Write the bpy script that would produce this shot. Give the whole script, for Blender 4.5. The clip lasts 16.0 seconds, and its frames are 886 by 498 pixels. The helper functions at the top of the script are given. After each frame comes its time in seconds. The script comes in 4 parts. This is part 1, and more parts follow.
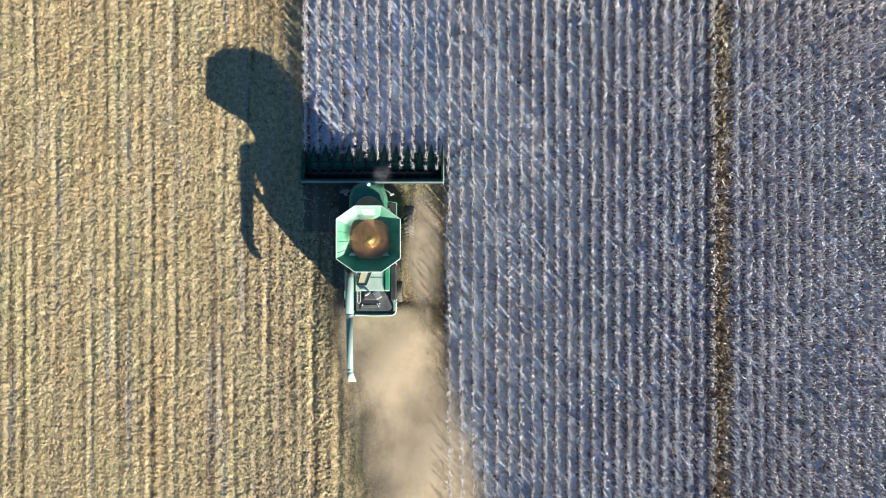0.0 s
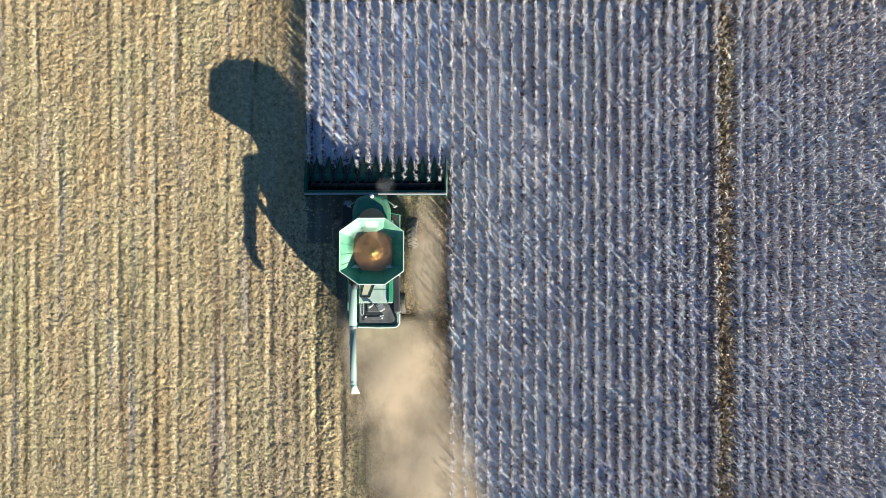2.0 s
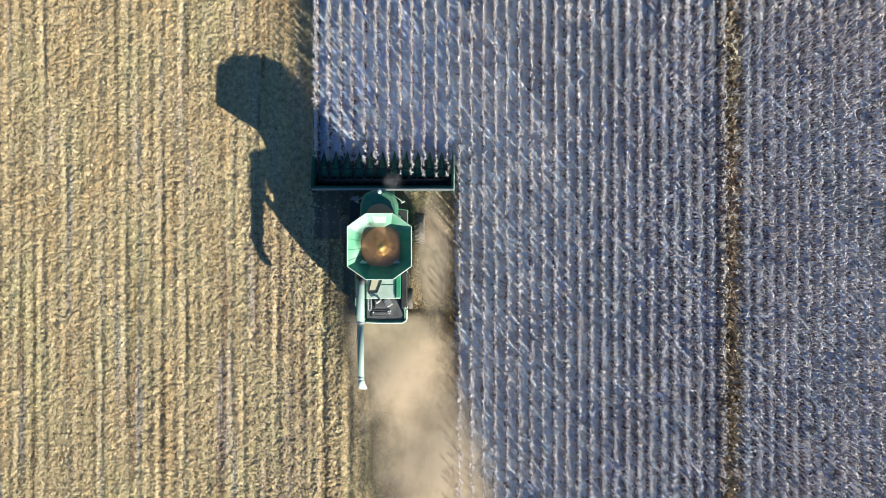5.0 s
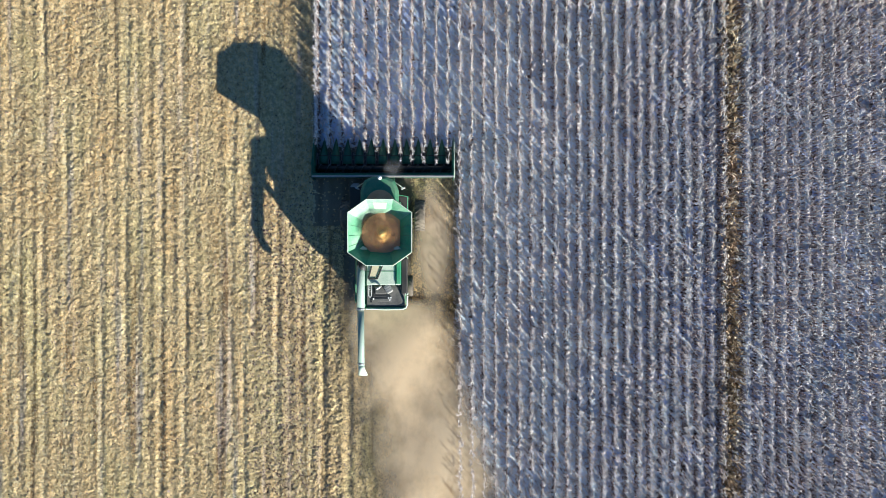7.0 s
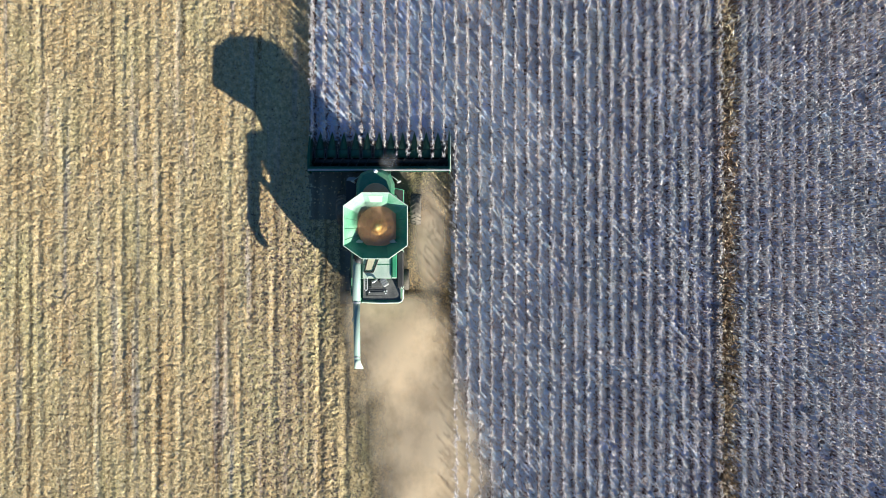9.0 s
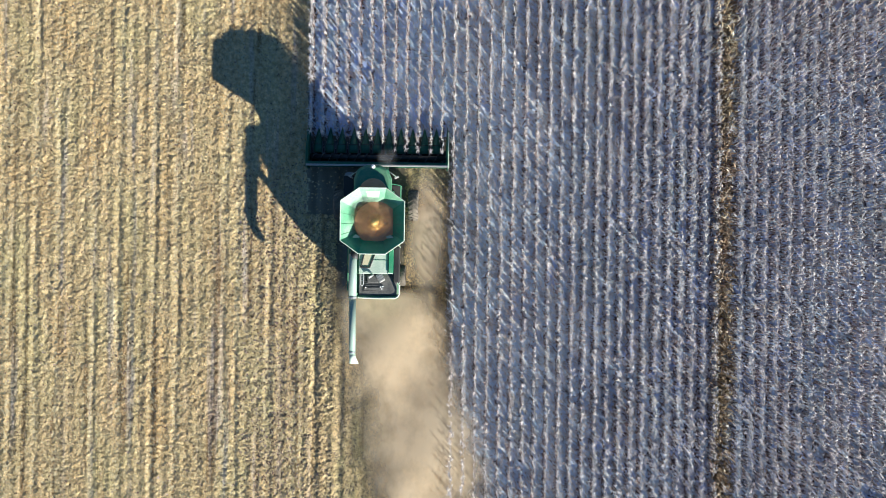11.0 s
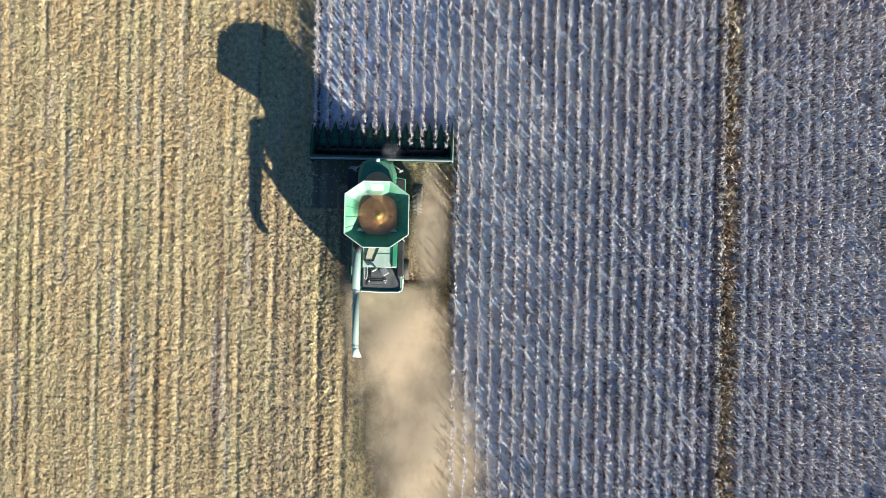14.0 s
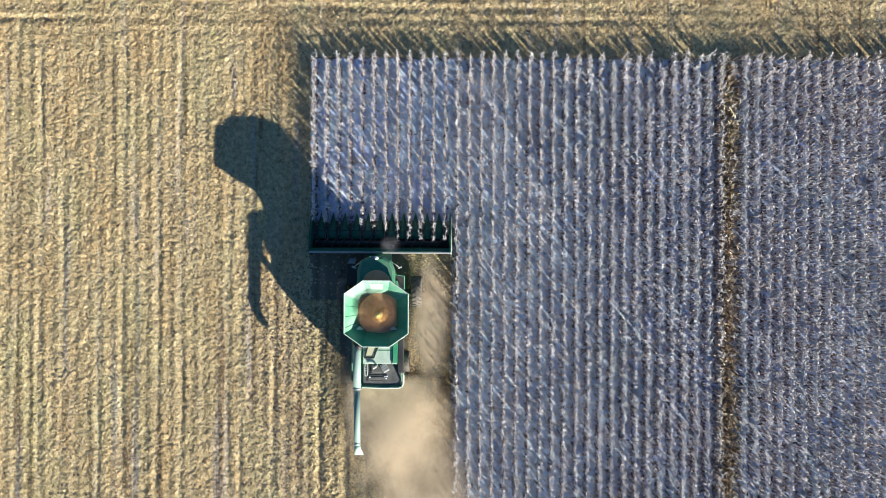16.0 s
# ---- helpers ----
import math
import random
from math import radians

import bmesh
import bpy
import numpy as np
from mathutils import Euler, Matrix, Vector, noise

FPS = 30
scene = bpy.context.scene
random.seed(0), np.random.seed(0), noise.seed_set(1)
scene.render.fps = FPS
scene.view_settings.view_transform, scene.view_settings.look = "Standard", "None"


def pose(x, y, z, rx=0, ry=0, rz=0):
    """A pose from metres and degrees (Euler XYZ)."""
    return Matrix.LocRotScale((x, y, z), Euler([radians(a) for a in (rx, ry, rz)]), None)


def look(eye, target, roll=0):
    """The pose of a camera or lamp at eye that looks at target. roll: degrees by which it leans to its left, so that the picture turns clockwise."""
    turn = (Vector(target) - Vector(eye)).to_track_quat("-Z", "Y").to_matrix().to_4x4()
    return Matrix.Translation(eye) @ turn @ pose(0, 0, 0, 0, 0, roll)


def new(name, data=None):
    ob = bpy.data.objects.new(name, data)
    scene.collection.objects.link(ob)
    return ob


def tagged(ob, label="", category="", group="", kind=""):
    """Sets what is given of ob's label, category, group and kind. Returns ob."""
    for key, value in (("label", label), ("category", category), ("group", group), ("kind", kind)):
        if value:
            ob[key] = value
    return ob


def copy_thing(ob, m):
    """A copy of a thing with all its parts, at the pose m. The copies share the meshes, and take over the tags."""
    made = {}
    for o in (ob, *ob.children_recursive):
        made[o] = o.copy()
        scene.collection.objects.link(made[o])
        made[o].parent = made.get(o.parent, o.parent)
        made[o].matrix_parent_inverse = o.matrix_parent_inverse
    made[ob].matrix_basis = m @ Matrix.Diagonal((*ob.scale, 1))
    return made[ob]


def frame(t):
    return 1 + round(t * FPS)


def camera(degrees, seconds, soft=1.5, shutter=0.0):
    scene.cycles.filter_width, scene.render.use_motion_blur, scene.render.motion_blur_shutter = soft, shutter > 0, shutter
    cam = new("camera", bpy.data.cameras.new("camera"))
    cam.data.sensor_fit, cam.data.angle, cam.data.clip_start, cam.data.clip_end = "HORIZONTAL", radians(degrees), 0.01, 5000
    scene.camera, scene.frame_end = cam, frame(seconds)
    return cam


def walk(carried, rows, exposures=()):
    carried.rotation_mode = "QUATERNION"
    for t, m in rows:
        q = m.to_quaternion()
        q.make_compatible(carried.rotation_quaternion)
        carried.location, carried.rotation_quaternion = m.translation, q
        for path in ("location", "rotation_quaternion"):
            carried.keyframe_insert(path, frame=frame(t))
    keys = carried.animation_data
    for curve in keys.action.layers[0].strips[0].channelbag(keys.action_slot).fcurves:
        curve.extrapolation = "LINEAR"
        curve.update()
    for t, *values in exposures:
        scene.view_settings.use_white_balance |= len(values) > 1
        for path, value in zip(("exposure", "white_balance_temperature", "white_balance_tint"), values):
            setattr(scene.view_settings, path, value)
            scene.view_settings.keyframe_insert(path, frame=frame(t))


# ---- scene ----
# Seen from a drone straight above a maize harvest. The combine's grain tank is the origin; it heads along +y.
HEIGHT = 52.0
cam = camera(58.0, 16.0, soft=0.6)
# seconds, x, y, turn in degrees, extra way forward in metres towards the end of the field
ROWS = [
    (0.0, 4.443, -0.608, 0, 0), (0.5, 4.418, -0.379, 0, 0), (1.0, 4.367, -0.202, 0, 0),
    (1.5, 4.291, -0.025, 0, 0), (2.0, 4.242, 0.126, 0, 0), (2.5, 4.166, 0.200, 0, 0),
    (3.0, 4.090, 0.226, 0, 0), (3.5, 4.039, 0.200, 0, 0), (4.0, 3.938, 0.126, 0, 0),
    (6.5, 3.711, -0.783, 0, 0), (7.0, 3.762, -0.985, 0, 0), (7.5, 3.762, -1.086, 0, 0),
    (8.0, 3.862, -1.237, 0, 0), (8.5, 3.963, -1.313, 0, 0), (9.0, 4.015, -1.389, 0, 0),
    (11.5, 4.237, -1.720, 1.3, 0), (12.0, 4.212, -1.850, 1.8, 0), (12.5, 4.177, -1.925, 2.0, 0),
    (13.0, 4.089, -2.026, 1.7, 0), (13.5, 4.035, -2.025, 1.4, 0), (14.0, 3.992, -1.973, 1.3, 0),
    (14.5, 3.975, -1.836, 0.7, 0.2), (15.0, 4.005, -1.694, 0.4, 1.2), (15.5, 4.002, -1.596, 0.3, 3.2),
    (16.0, 3.952, -1.538, 0.3, 5.4),
]
walk(cam, [(t, pose(x, y + ahead, HEIGHT, 0, 0, turn)) for t, x, y, turn, ahead in ROWS],
     exposures=[(0.0, 1.37, 5170, 10), (16.0, 1.37, 5170, 10)])

# ---- light: a low sun behind the combine on its right, and a clear sky ----
SUN_ELEVATION, SUN_ROTATION = radians(18.3), radians(139.2)
SUN_WAY = Vector((math.sin(SUN_ROTATION) * math.cos(SUN_ELEVATION), math.cos(SUN_ROTATION) * math.cos(SUN_ELEVATION), math.sin(SUN_ELEVATION)))
world = bpy.data.worlds.new("world")
scene.world = world
world.use_nodes = True
sky = world.node_tree.nodes.new("ShaderNodeTexSky")
sky.sky_type, sky.sun_disc = "NISHITA", False
sky.ozone_density, sky.dust_density, sky.air_density = 5.0, 0.2, 1.3
sky.sun_elevation, sky.sun_rotation = SUN_ELEVATION, SUN_ROTATION
world.node_tree.links.new(sky.outputs[0], world.node_tree.nodes["Background"].inputs[0])
world.node_tree.nodes["Background"].inputs[1].default_value = 0.035
sun_data = bpy.data.lights.new("sun", "SUN")
sun_data.energy, sun_data.angle, sun_data.color = 5.0, radians(0.5), (1.0, 0.85, 0.62)
sun = new("sun", sun_data)
sun.matrix_world = look(SUN_WAY * 200, (0, 0, 0))


# ---- materials ----
def nodes_of(name):
    m = bpy.data.materials.new(name)
    m.use_nodes = True
    t = m.node_tree
    return m, t, t.nodes["Principled BSDF"]


def add(t, kind, **inputs):
    n = t.nodes.new("ShaderNode" + kind)
    for k, v in inputs.items():
        n.inputs[k.replace("_", " ")].default_value = v
    return n


def ramp(t, source, stops):
    n = t.nodes.new("ShaderNodeValToRGB")
    while len(n.color_ramp.elements) < len(stops):
        n.color_ramp.elements.new(0.5)
    for e, (p, c) in zip(n.color_ramp.elements, stops):
        e.position, e.color = p, (*c, 1) if len(c) == 3 else c
    t.links.new(source, n.inputs[0])
    return n.outputs[0]


def mixed(t, fac, a, b, blend="MIX"):
    n = t.nodes.new("ShaderNodeMix")
    n.data_type, n.blend_type = "RGBA", blend
    for socket, v in ((n.inputs[0], fac), (n.inputs[6], a), (n.inputs[7], b)):
        if isinstance(v, bpy.types.NodeSocket):
            t.links.new(v, socket)
        elif isinstance(v, (int, float)):
            socket.default_value = v
        else:
            socket.default_value = (*v, 1)
    return n.outputs[2]


def texture(t, scale, stretch=(1, 1, 1), detail=4.0, rough=0.55, turn=0.0):
    c = t.nodes.new("ShaderNodeNewGeometry")
    mp = t.nodes.new("ShaderNodeMapping")
    mp.inputs["Scale"].default_value = stretch
    mp.inputs["Rotation"].default_value = (0, 0, turn)
    t.links.new(c.outputs["Position"], mp.inputs[0])
    n = add(t, "TexNoise", Scale=scale, Detail=detail, Roughness=rough)
    t.links.new(mp.outputs[0], n.inputs["Vector"])
    return n.outputs[0]


def bump(t, p, height, strength, distance):
    b = add(t, "Bump", Strength=strength, Distance=distance)
    t.links.new(height, b.inputs["Height"])
    t.links.new(b.outputs[0], p.inputs["Normal"])


def paint(name, colour, dusty=(0.42, 0.36, 0.26), dust=0.5, rough=0.45, metal=0.0):
    """Painted or bare sheet metal under a broken coat of field dust."""
    m, t, p = nodes_of(name)
    coarse, fine = texture(t, 1.3, detail=6), texture(t, 17, detail=3)
    shade = mixed(t, ramp(t, fine, [(0.3, (0, 0, 0)), (0.7, (1, 1, 1))]), [c * 0.86 for c in colour], [min(1, c * 1.12) for c in colour])
    both = mixed(t, 0.35, coarse, fine)
    cover = ramp(t, both, [(0.40, (dust * 0.25,) * 3), (0.66, (dust,) * 3)])
    t.links.new(mixed(t, cover, shade, dusty), p.inputs["Base Color"])
    t.links.new(ramp(t, both, [(0.3, (rough,) * 3), (0.7, (min(1, rough + 0.35),) * 3)]), p.inputs["Roughness"])
    p.inputs["Metallic"].default_value = metal
    bump(t, p, fine, 0.12, 0.01)
    return m


def straw(name, stops, clear=0.0, rough=0.7, patch=0.6):
    """Dry plant matter: every scrap has its own shade, and the shade drifts over the field."""
    m, t, p = nodes_of(name)
    g = t.nodes.new("ShaderNodeNewGeometry")
    own = ramp(t, g.outputs["Random Per Island"], stops)
    wide, hue = texture(t, 0.5, (1, 0.22, 1), detail=5, rough=0.65), texture(t, 0.21, (1.6, 0.5, 1), detail=4, rough=0.6)
    tint = ramp(t, wide, [(0.34, (1 - patch * 0.30, 1 - patch * 0.32, 1 - patch * 0.34)), (0.55, (1, 1, 1))])
    warm = ramp(t, hue, [(0.36, (1 - patch * 0.05, 1, 1 - patch * 0.12)), (0.5, (1, 1 - patch * 0.06, 1 - patch * 0.10)), (0.74, (1, 1 - patch * 0.24, 1 - patch * 0.50))])
    tint = mixed(t, 1.0, tint, warm, "MULTIPLY")
    clump = ramp(t, texture(t, 3.6, (1, 0.8, 0.3), detail=2), [(0.41, (0.80, 0.78, 0.75)), (0.5, (1.03, 1.02, 1.01)), (0.58, (1.22, 1.21, 1.20))])
    tint = mixed(t, 1.0, tint, clump, "MULTIPLY")
    if patch > 0.5:     # greyer, weathered streaks along the rows
        weathered = texture(t, 1.1, (1, 0.05, 1), detail=4, rough=0.6)
        trail = ramp(t, texture(t, 1.5, (1, 0.03, 1), detail=3), [(0.34, (0.60, 0.55, 0.52)), (0.40, (1, 1, 1))])
        tint = mixed(t, 1.0, tint, trail, "MULTIPLY")
        own = mixed(t, ramp(t, weathered, [(0.56, (0, 0, 0)), (0.68, (0.7, 0.7, 0.7))]), own, (0.52, 0.48, 0.44))
    t.links.new(mixed(t, 1.0, own, tint, "MULTIPLY"), p.inputs["Base Color"])
    p.inputs["Roughness"].default_value = rough
    p.inputs["Specular IOR Level"].default_value = 0.12
    if clear:
        thin = t.nodes.new("ShaderNodeBsdfTranslucent")
        t.links.new(own, thin.inputs[0])
        mix = add(t, "MixShader", Fac=clear)
        t.links.new(p.outputs[0], mix.inputs[1])
        t.links.new(thin.outputs[0], mix.inputs[2])
        t.links.new(mix.outputs[0], t.nodes["Material Output"].inputs[0])
    return m


def soil(name, dark, mid, light, stretch, scale=1.6, relief=0.06, pale=None, pale_band=None):
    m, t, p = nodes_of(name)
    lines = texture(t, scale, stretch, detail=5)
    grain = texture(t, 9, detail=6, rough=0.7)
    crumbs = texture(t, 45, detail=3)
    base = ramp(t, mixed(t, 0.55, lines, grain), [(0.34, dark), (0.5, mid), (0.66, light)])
    if pale:
        # clods of other earth in patches a stride or two across
        hue = ramp(t, texture(t, 0.75, (1.3, 0.6, 1), detail=3), [(0.34, (0.74, 0.80, 1.10)), (0.46, (1.0, 0.94, 1.0)), (0.56, (0.94, 1.0, 0.95)), (0.68, (1.04, 0.84, 0.86))])
        base = mixed(t, 1.0, base, hue, "MULTIPLY")
        spread = texture(t, 0.3, (1.4, 0.6, 1), detail=4)
        if pale_band:       # more pale patches near one x, fewer away from it
            place = t.nodes.new("ShaderNodeNewGeometry")
            apart = t.nodes.new("ShaderNodeSeparateXYZ")
            t.links.new(place.outputs["Position"], apart.inputs[0])
            near = add(t, "MapRange")
            off = add(t, "Math")
            off.operation = "SUBTRACT"
            t.links.new(apart.outputs[0], off.inputs[0])
            off.inputs[1].default_value = pale_band[0]
            away = add(t, "Math")
            away.operation = "ABSOLUTE"
            t.links.new(off.outputs[0], away.inputs[0])
            t.links.new(away.outputs[0], near.inputs["Value"])
            for key, value in zip(("From Min", "From Max", "To Min", "To Max"), (1.5, pale_band[1], 0.19, -0.11)):
                near.inputs[key].default_value = value
            both = add(t, "Math")
            t.links.new(spread, both.inputs[0])
            t.links.new(near.outputs[0], both.inputs[1])
            spread = both.outputs[0]
        base = mixed(t, ramp(t, spread, [(0.5, (0, 0, 0)), (0.66, (0.8, 0.8, 0.8))]), base, pale)
    t.links.new(mixed(t, ramp(t, crumbs, [(0.35, (0, 0, 0)), (0.65, (0.5, 0.5, 0.5))]), base, light), p.inputs["Base Color"])
    p.inputs["Roughness"].default_value = 0.95
    p.inputs["Specular IOR Level"].default_value = 0.15
    bump(t, p, mixed(t, 0.3, grain, crumbs), 0.8, relief)
    return m


GREEN = paint("green_paint", (0.02, 0.17, 0.08), dust=0.25, rough=0.35)
# darker copy of the green paint, with the header's shade in its colour
SHADED_HEADER_GREEN = paint("shaded_header_green", (0.012, 0.095, 0.05), dusty=(0.12, 0.14, 0.09), dust=0.2, rough=0.4)
GRIME = paint("dusty_engine_black", (0.03, 0.032, 0.033), dusty=(0.26, 0.25, 0.22), dust=0.6, rough=0.7)
DUSTY_GREEN = paint("dusty_green_paint", (0.015, 0.24, 0.10), dusty=(0.78, 0.80, 0.62), dust=0.15, rough=0.42)
# paler copies of the tank green, with full and partial sunlight in the colour
HALF_LIT_LINING = paint("half_lit_dusty_green", (0.07, 0.33, 0.15), dusty=(0.78, 0.82, 0.66), dust=0.34, rough=0.45)
LIT_LINING = paint("sunlit_dusty_green", (0.10, 0.34, 0.17), dusty=(0.64, 0.68, 0.56), dust=0.50, rough=0.45)
DECK = paint("pale_green_deck", (0.32, 0.44, 0.33), dusty=(0.74, 0.72, 0.62), dust=0.75, rough=0.5)
CHAFF = paint("brown_chaff", (0.58, 0.31, 0.14), dusty=(0.66, 0.41, 0.23), dust=0.8, rough=0.9)
HATCH = paint("tan_hatch", (0.52, 0.44, 0.24), dusty=(0.60, 0.55, 0.42), dust=0.7, rough=0.6)
PALE = paint("pale_rim", (0.55, 0.66, 0.52), dust=0.35, rough=0.4)
YELLOW = paint("yellow_rim", (0.62, 0.42, 0.03), dust=0.5, rough=0.4)
BLACK = paint("black_plastic", (0.012, 0.013, 0.014), dusty=(0.10, 0.09, 0.075), dust=0.35, rough=0.5)
STEEL = paint("grey_steel", (0.42, 0.43, 0.42), dust=0.4, rough=0.4, metal=0.6)
WORN = paint("worn_steel", (0.62, 0.61, 0.58), dust=0.2, rough=0.3, metal=0.85)
TUBE = paint("galvanised_tube", (0.22, 0.32, 0.27), dust=0.25, rough=0.42, metal=0.0)
WHITE = paint("white_plastic", (0.82, 0.82, 0.80), dust=0.1, rough=0.35)
RUBBER = paint("dusty_rubber", (0.025, 0.024, 0.023), dusty=(0.30, 0.25, 0.18), dust=0.75, rough=0.85)
GLASS, glass_tree, glass_bsdf = nodes_of("tinted_glass")
glass_bsdf.inputs["Base Color"].default_value = (0.25, 0.33, 0.30, 1)
glass_bsdf.inputs["Roughness"].default_value = 0.05
glass_bsdf.inputs["Transmission Weight"].default_value = 0.9

LITTER = straw("maize_litter", [(0.0, (0.51, 0.39, 0.195)), (0.25, (0.57, 0.455, 0.23)), (0.6, (0.62, 0.50, 0.265)), (1.0, (0.67, 0.55, 0.31))])
STALK = straw("cut_stalk", [(0.0, (0.25, 0.18, 0.08)), (0.5, (0.50, 0.41, 0.20)), (1.0, (0.70, 0.60, 0.36))])
LEAF = straw("dry_maize_leaf", [(0.0, (0.36, 0.31, 0.28)), (0.3, (0.58, 0.54, 0.51)), (0.7, (0.77, 0.73, 0.71)), (1.0, (0.91, 0.88, 0.87))], clear=0.15, patch=0.3)
# withered brown, darkened further to put the shade within rows into the colour
HUSK_AND_SHADE = straw("withered_leaf_and_shade", [(0.0, (0.05, 0.032, 0.03)), (0.5, (0.15, 0.105, 0.10)), (1.0, (0.40, 0.32, 0.30))], clear=0.1, patch=0.4)
GOLD = straw("golden_weed", [(0.0, (0.16, 0.11, 0.075)), (0.5, (0.40, 0.30, 0.19)), (0.75, (0.62, 0.50, 0.34)), (1.0, (0.88, 0.80, 0.64))], clear=0.3)
KERNEL = straw("maize_kernel", [(0.0, (0.78, 0.48, 0.10)), (0.5, (0.88, 0.64, 0.20)), (1.0, (0.94, 0.78, 0.36))], rough=0.45, patch=0.1)
STUBBLE_SOIL = soil("stubble_soil", (0.30, 0.24, 0.14), (0.50, 0.42, 0.24), (0.64, 0.55, 0.34), (1, 0.06, 1))
HEADLAND_SOIL = soil("headland_soil", (0.18, 0.14, 0.08), (0.38, 0.31, 0.17), (0.55, 0.47, 0.30), (0.06, 1, 1))
# blue of the skylit shade between rows is put into this soil colour
SHADE_BLUE_SOIL = soil("shade_blue_crop_floor", (0.16, 0.18, 0.23), (0.53, 0.64, 0.81), (0.83, 0.92, 1.0), (1, 0.25, 1), scale=0.9, pale=(0.72, 0.83, 0.94), pale_band=(9.0, 9.5))
SWATH_SOIL = soil("dusty_swath_soil", (0.13, 0.105, 0.075), (0.19, 0.16, 0.11), (0.27, 0.23, 0.16), (1, 0.15, 1))


# ---- helpers for meshes ----
def part(name, bm, material, parent, label="", smooth=False):
    bmesh.ops.recalc_face_normals(bm, faces=bm.faces)
    me = bpy.data.meshes.new(name)
    bm.to_mesh(me)
    bm.free()
    me.materials.append(material)
    if smooth:
        me.polygons.foreach_set("use_smooth", [True] * len(me.polygons))
    ob = new(name, me)
    if parent:
        ob.parent = parent
    return tagged(ob, label=label)


def box(x0, x1, y0, y1, z0, z1, bevel=0.03, bm=None, turn=None):
    bm = bm or bmesh.new()
    m = Matrix.Translation(((x0 + x1) / 2, (y0 + y1) / 2, (z0 + z1) / 2))
    if turn:
        m = m @ turn
    made = bmesh.ops.create_cube(bm, size=1, matrix=m @ Matrix.Diagonal((x1 - x0, y1 - y0, z1 - z0, 1)))
    if bevel:
        edges = list({e for v in made["verts"] for e in v.link_edges})
        bmesh.ops.bevel(bm, geom=edges, offset=bevel, segments=2, profile=0.5, affect="EDGES")
    return bm


def loft(rings, bm=None, cap=True, closed=True):
    bm = bm or bmesh.new()
    rows = [[bm.verts.new(p) for p in ring] for ring in rings]
    n = len(rows[0])
    for a, b in zip(rows, rows[1:]):
        for i in range(n if closed else n - 1):
            bm.faces.new((a[i], a[(i + 1) % n], b[(i + 1) % n], b[i]))
    if cap:
        bm.faces.new(rows[0][::-1])
        bm.faces.new(rows[-1])
    return bm


def tube(points, radius, sides=10, bm=None):
    points = [Vector(p) for p in points]
    radii = radius if isinstance(radius, (list, tuple)) else [radius] * len(points)
    rings = []
    for i, p in enumerate(points):
        way = (points[min(i + 1, len(points) - 1)] - points[max(i - 1, 0)]).normalized()
        q = way.to_track_quat("Z", "Y")
        rings.append([p + q @ Vector((math.cos(a) * radii[i], math.sin(a) * radii[i], 0)) for a in (2 * math.pi * k / sides for k in range(sides))])
    return loft(rings, bm)


def slab(corners, thick, bm=None):
    """A plate of that thickness under a polygon in space."""
    corners = [Vector(c) for c in corners]
    normal = (corners[1] - corners[0]).cross(corners[2] - corners[0]).normalized()
    return loft([[c - normal * thick for c in corners], corners], bm)


def wheel_rings(x, radius, width, profile):
    """Rings of a body of revolution about the x axis; profile: (across, radius) in parts of width and radius."""
    return [[Vector((x + a * width, math.cos(k) * r * radius, math.sin(k) * r * radius)) for k in (2 * math.pi * i / 40 for i in range(40))] for a, r in profile]


def scatter(name, parts_v, parts_f, material, label, category, smooth=False, second=None, slots=None):
    """One mesh of many loose scraps, from arrays of vertices and of quads."""
    v, f = np.concatenate(parts_v).astype(np.float32), np.concatenate(parts_f).astype(np.int32)
    me = bpy.data.meshes.new(name)
    me.vertices.add(len(v))
    me.vertices.foreach_set("co", v.ravel())
    me.loops.add(f.size)
    me.loops.foreach_set("vertex_index", f.ravel())
    me.polygons.add(len(f))
    me.polygons.foreach_set("loop_start", np.arange(0, f.size, f.shape[1], dtype=np.int32))
    me.update(calc_edges=True)
    if smooth:
        me.polygons.foreach_set("use_smooth", [True] * len(f))
    me.materials.append(material)
    if second:
        me.materials.append(second)
        me.polygons.foreach_set("material_index", np.concatenate(slots).astype(np.int32))
    return tagged(new(name, me), label=label, category=category, kind="stuff")


rng = np.random.default_rng(7)

# ---- the plan of the field ----
ROW = 0.762                      # maize rows
MID = -0.12                      # the header's middle, between the sixth and seventh of its twelve rows
LEFT, RIGHT = MID - 6 * ROW, MID + 6 * ROW
FRONT, END = 4.5, 16.3           # where the standing rows begin before the header, and where the field ends
STREAK_WAY = math.atan2(-0.75, 0.66)    # the sun's way over the ground; leaves laid along it imitate light streaks
WEEDS = 22.36                    # a wide, weedy gap between two rows
RUTS = (-28.9, -26.4, -24.1, -22.3, -20.9, -18.6, -16.8, -14.6, -13.1, -9.9, -9.1, -7.2, -5.0, -4.0)


LATTICE = np.random.default_rng(3).uniform(-1, 1, (256, 256))


def lumpy(x, y, per_metre, shift=0):
    """Smooth uneven heaps, that many to the metre, between -1 and 1."""
    u, v = np.asarray(x) * per_metre + 517.3 + shift, np.asarray(y) * per_metre + 311.7 + shift * 1.7
    i, j = np.floor(u).astype(int), np.floor(v).astype(int)
    a, b = u - i, v - j
    a, b = a * a * (3 - 2 * a), b * b * (3 - 2 * b)
    i, j, k, l = i & 255, j & 255, (i + 1) & 255, (j + 1) & 255
    return (LATTICE[i, j] * (1 - a) + LATTICE[k, j] * a) * (1 - b) + (LATTICE[i, l] * (1 - a) + LATTICE[k, l] * a) * b


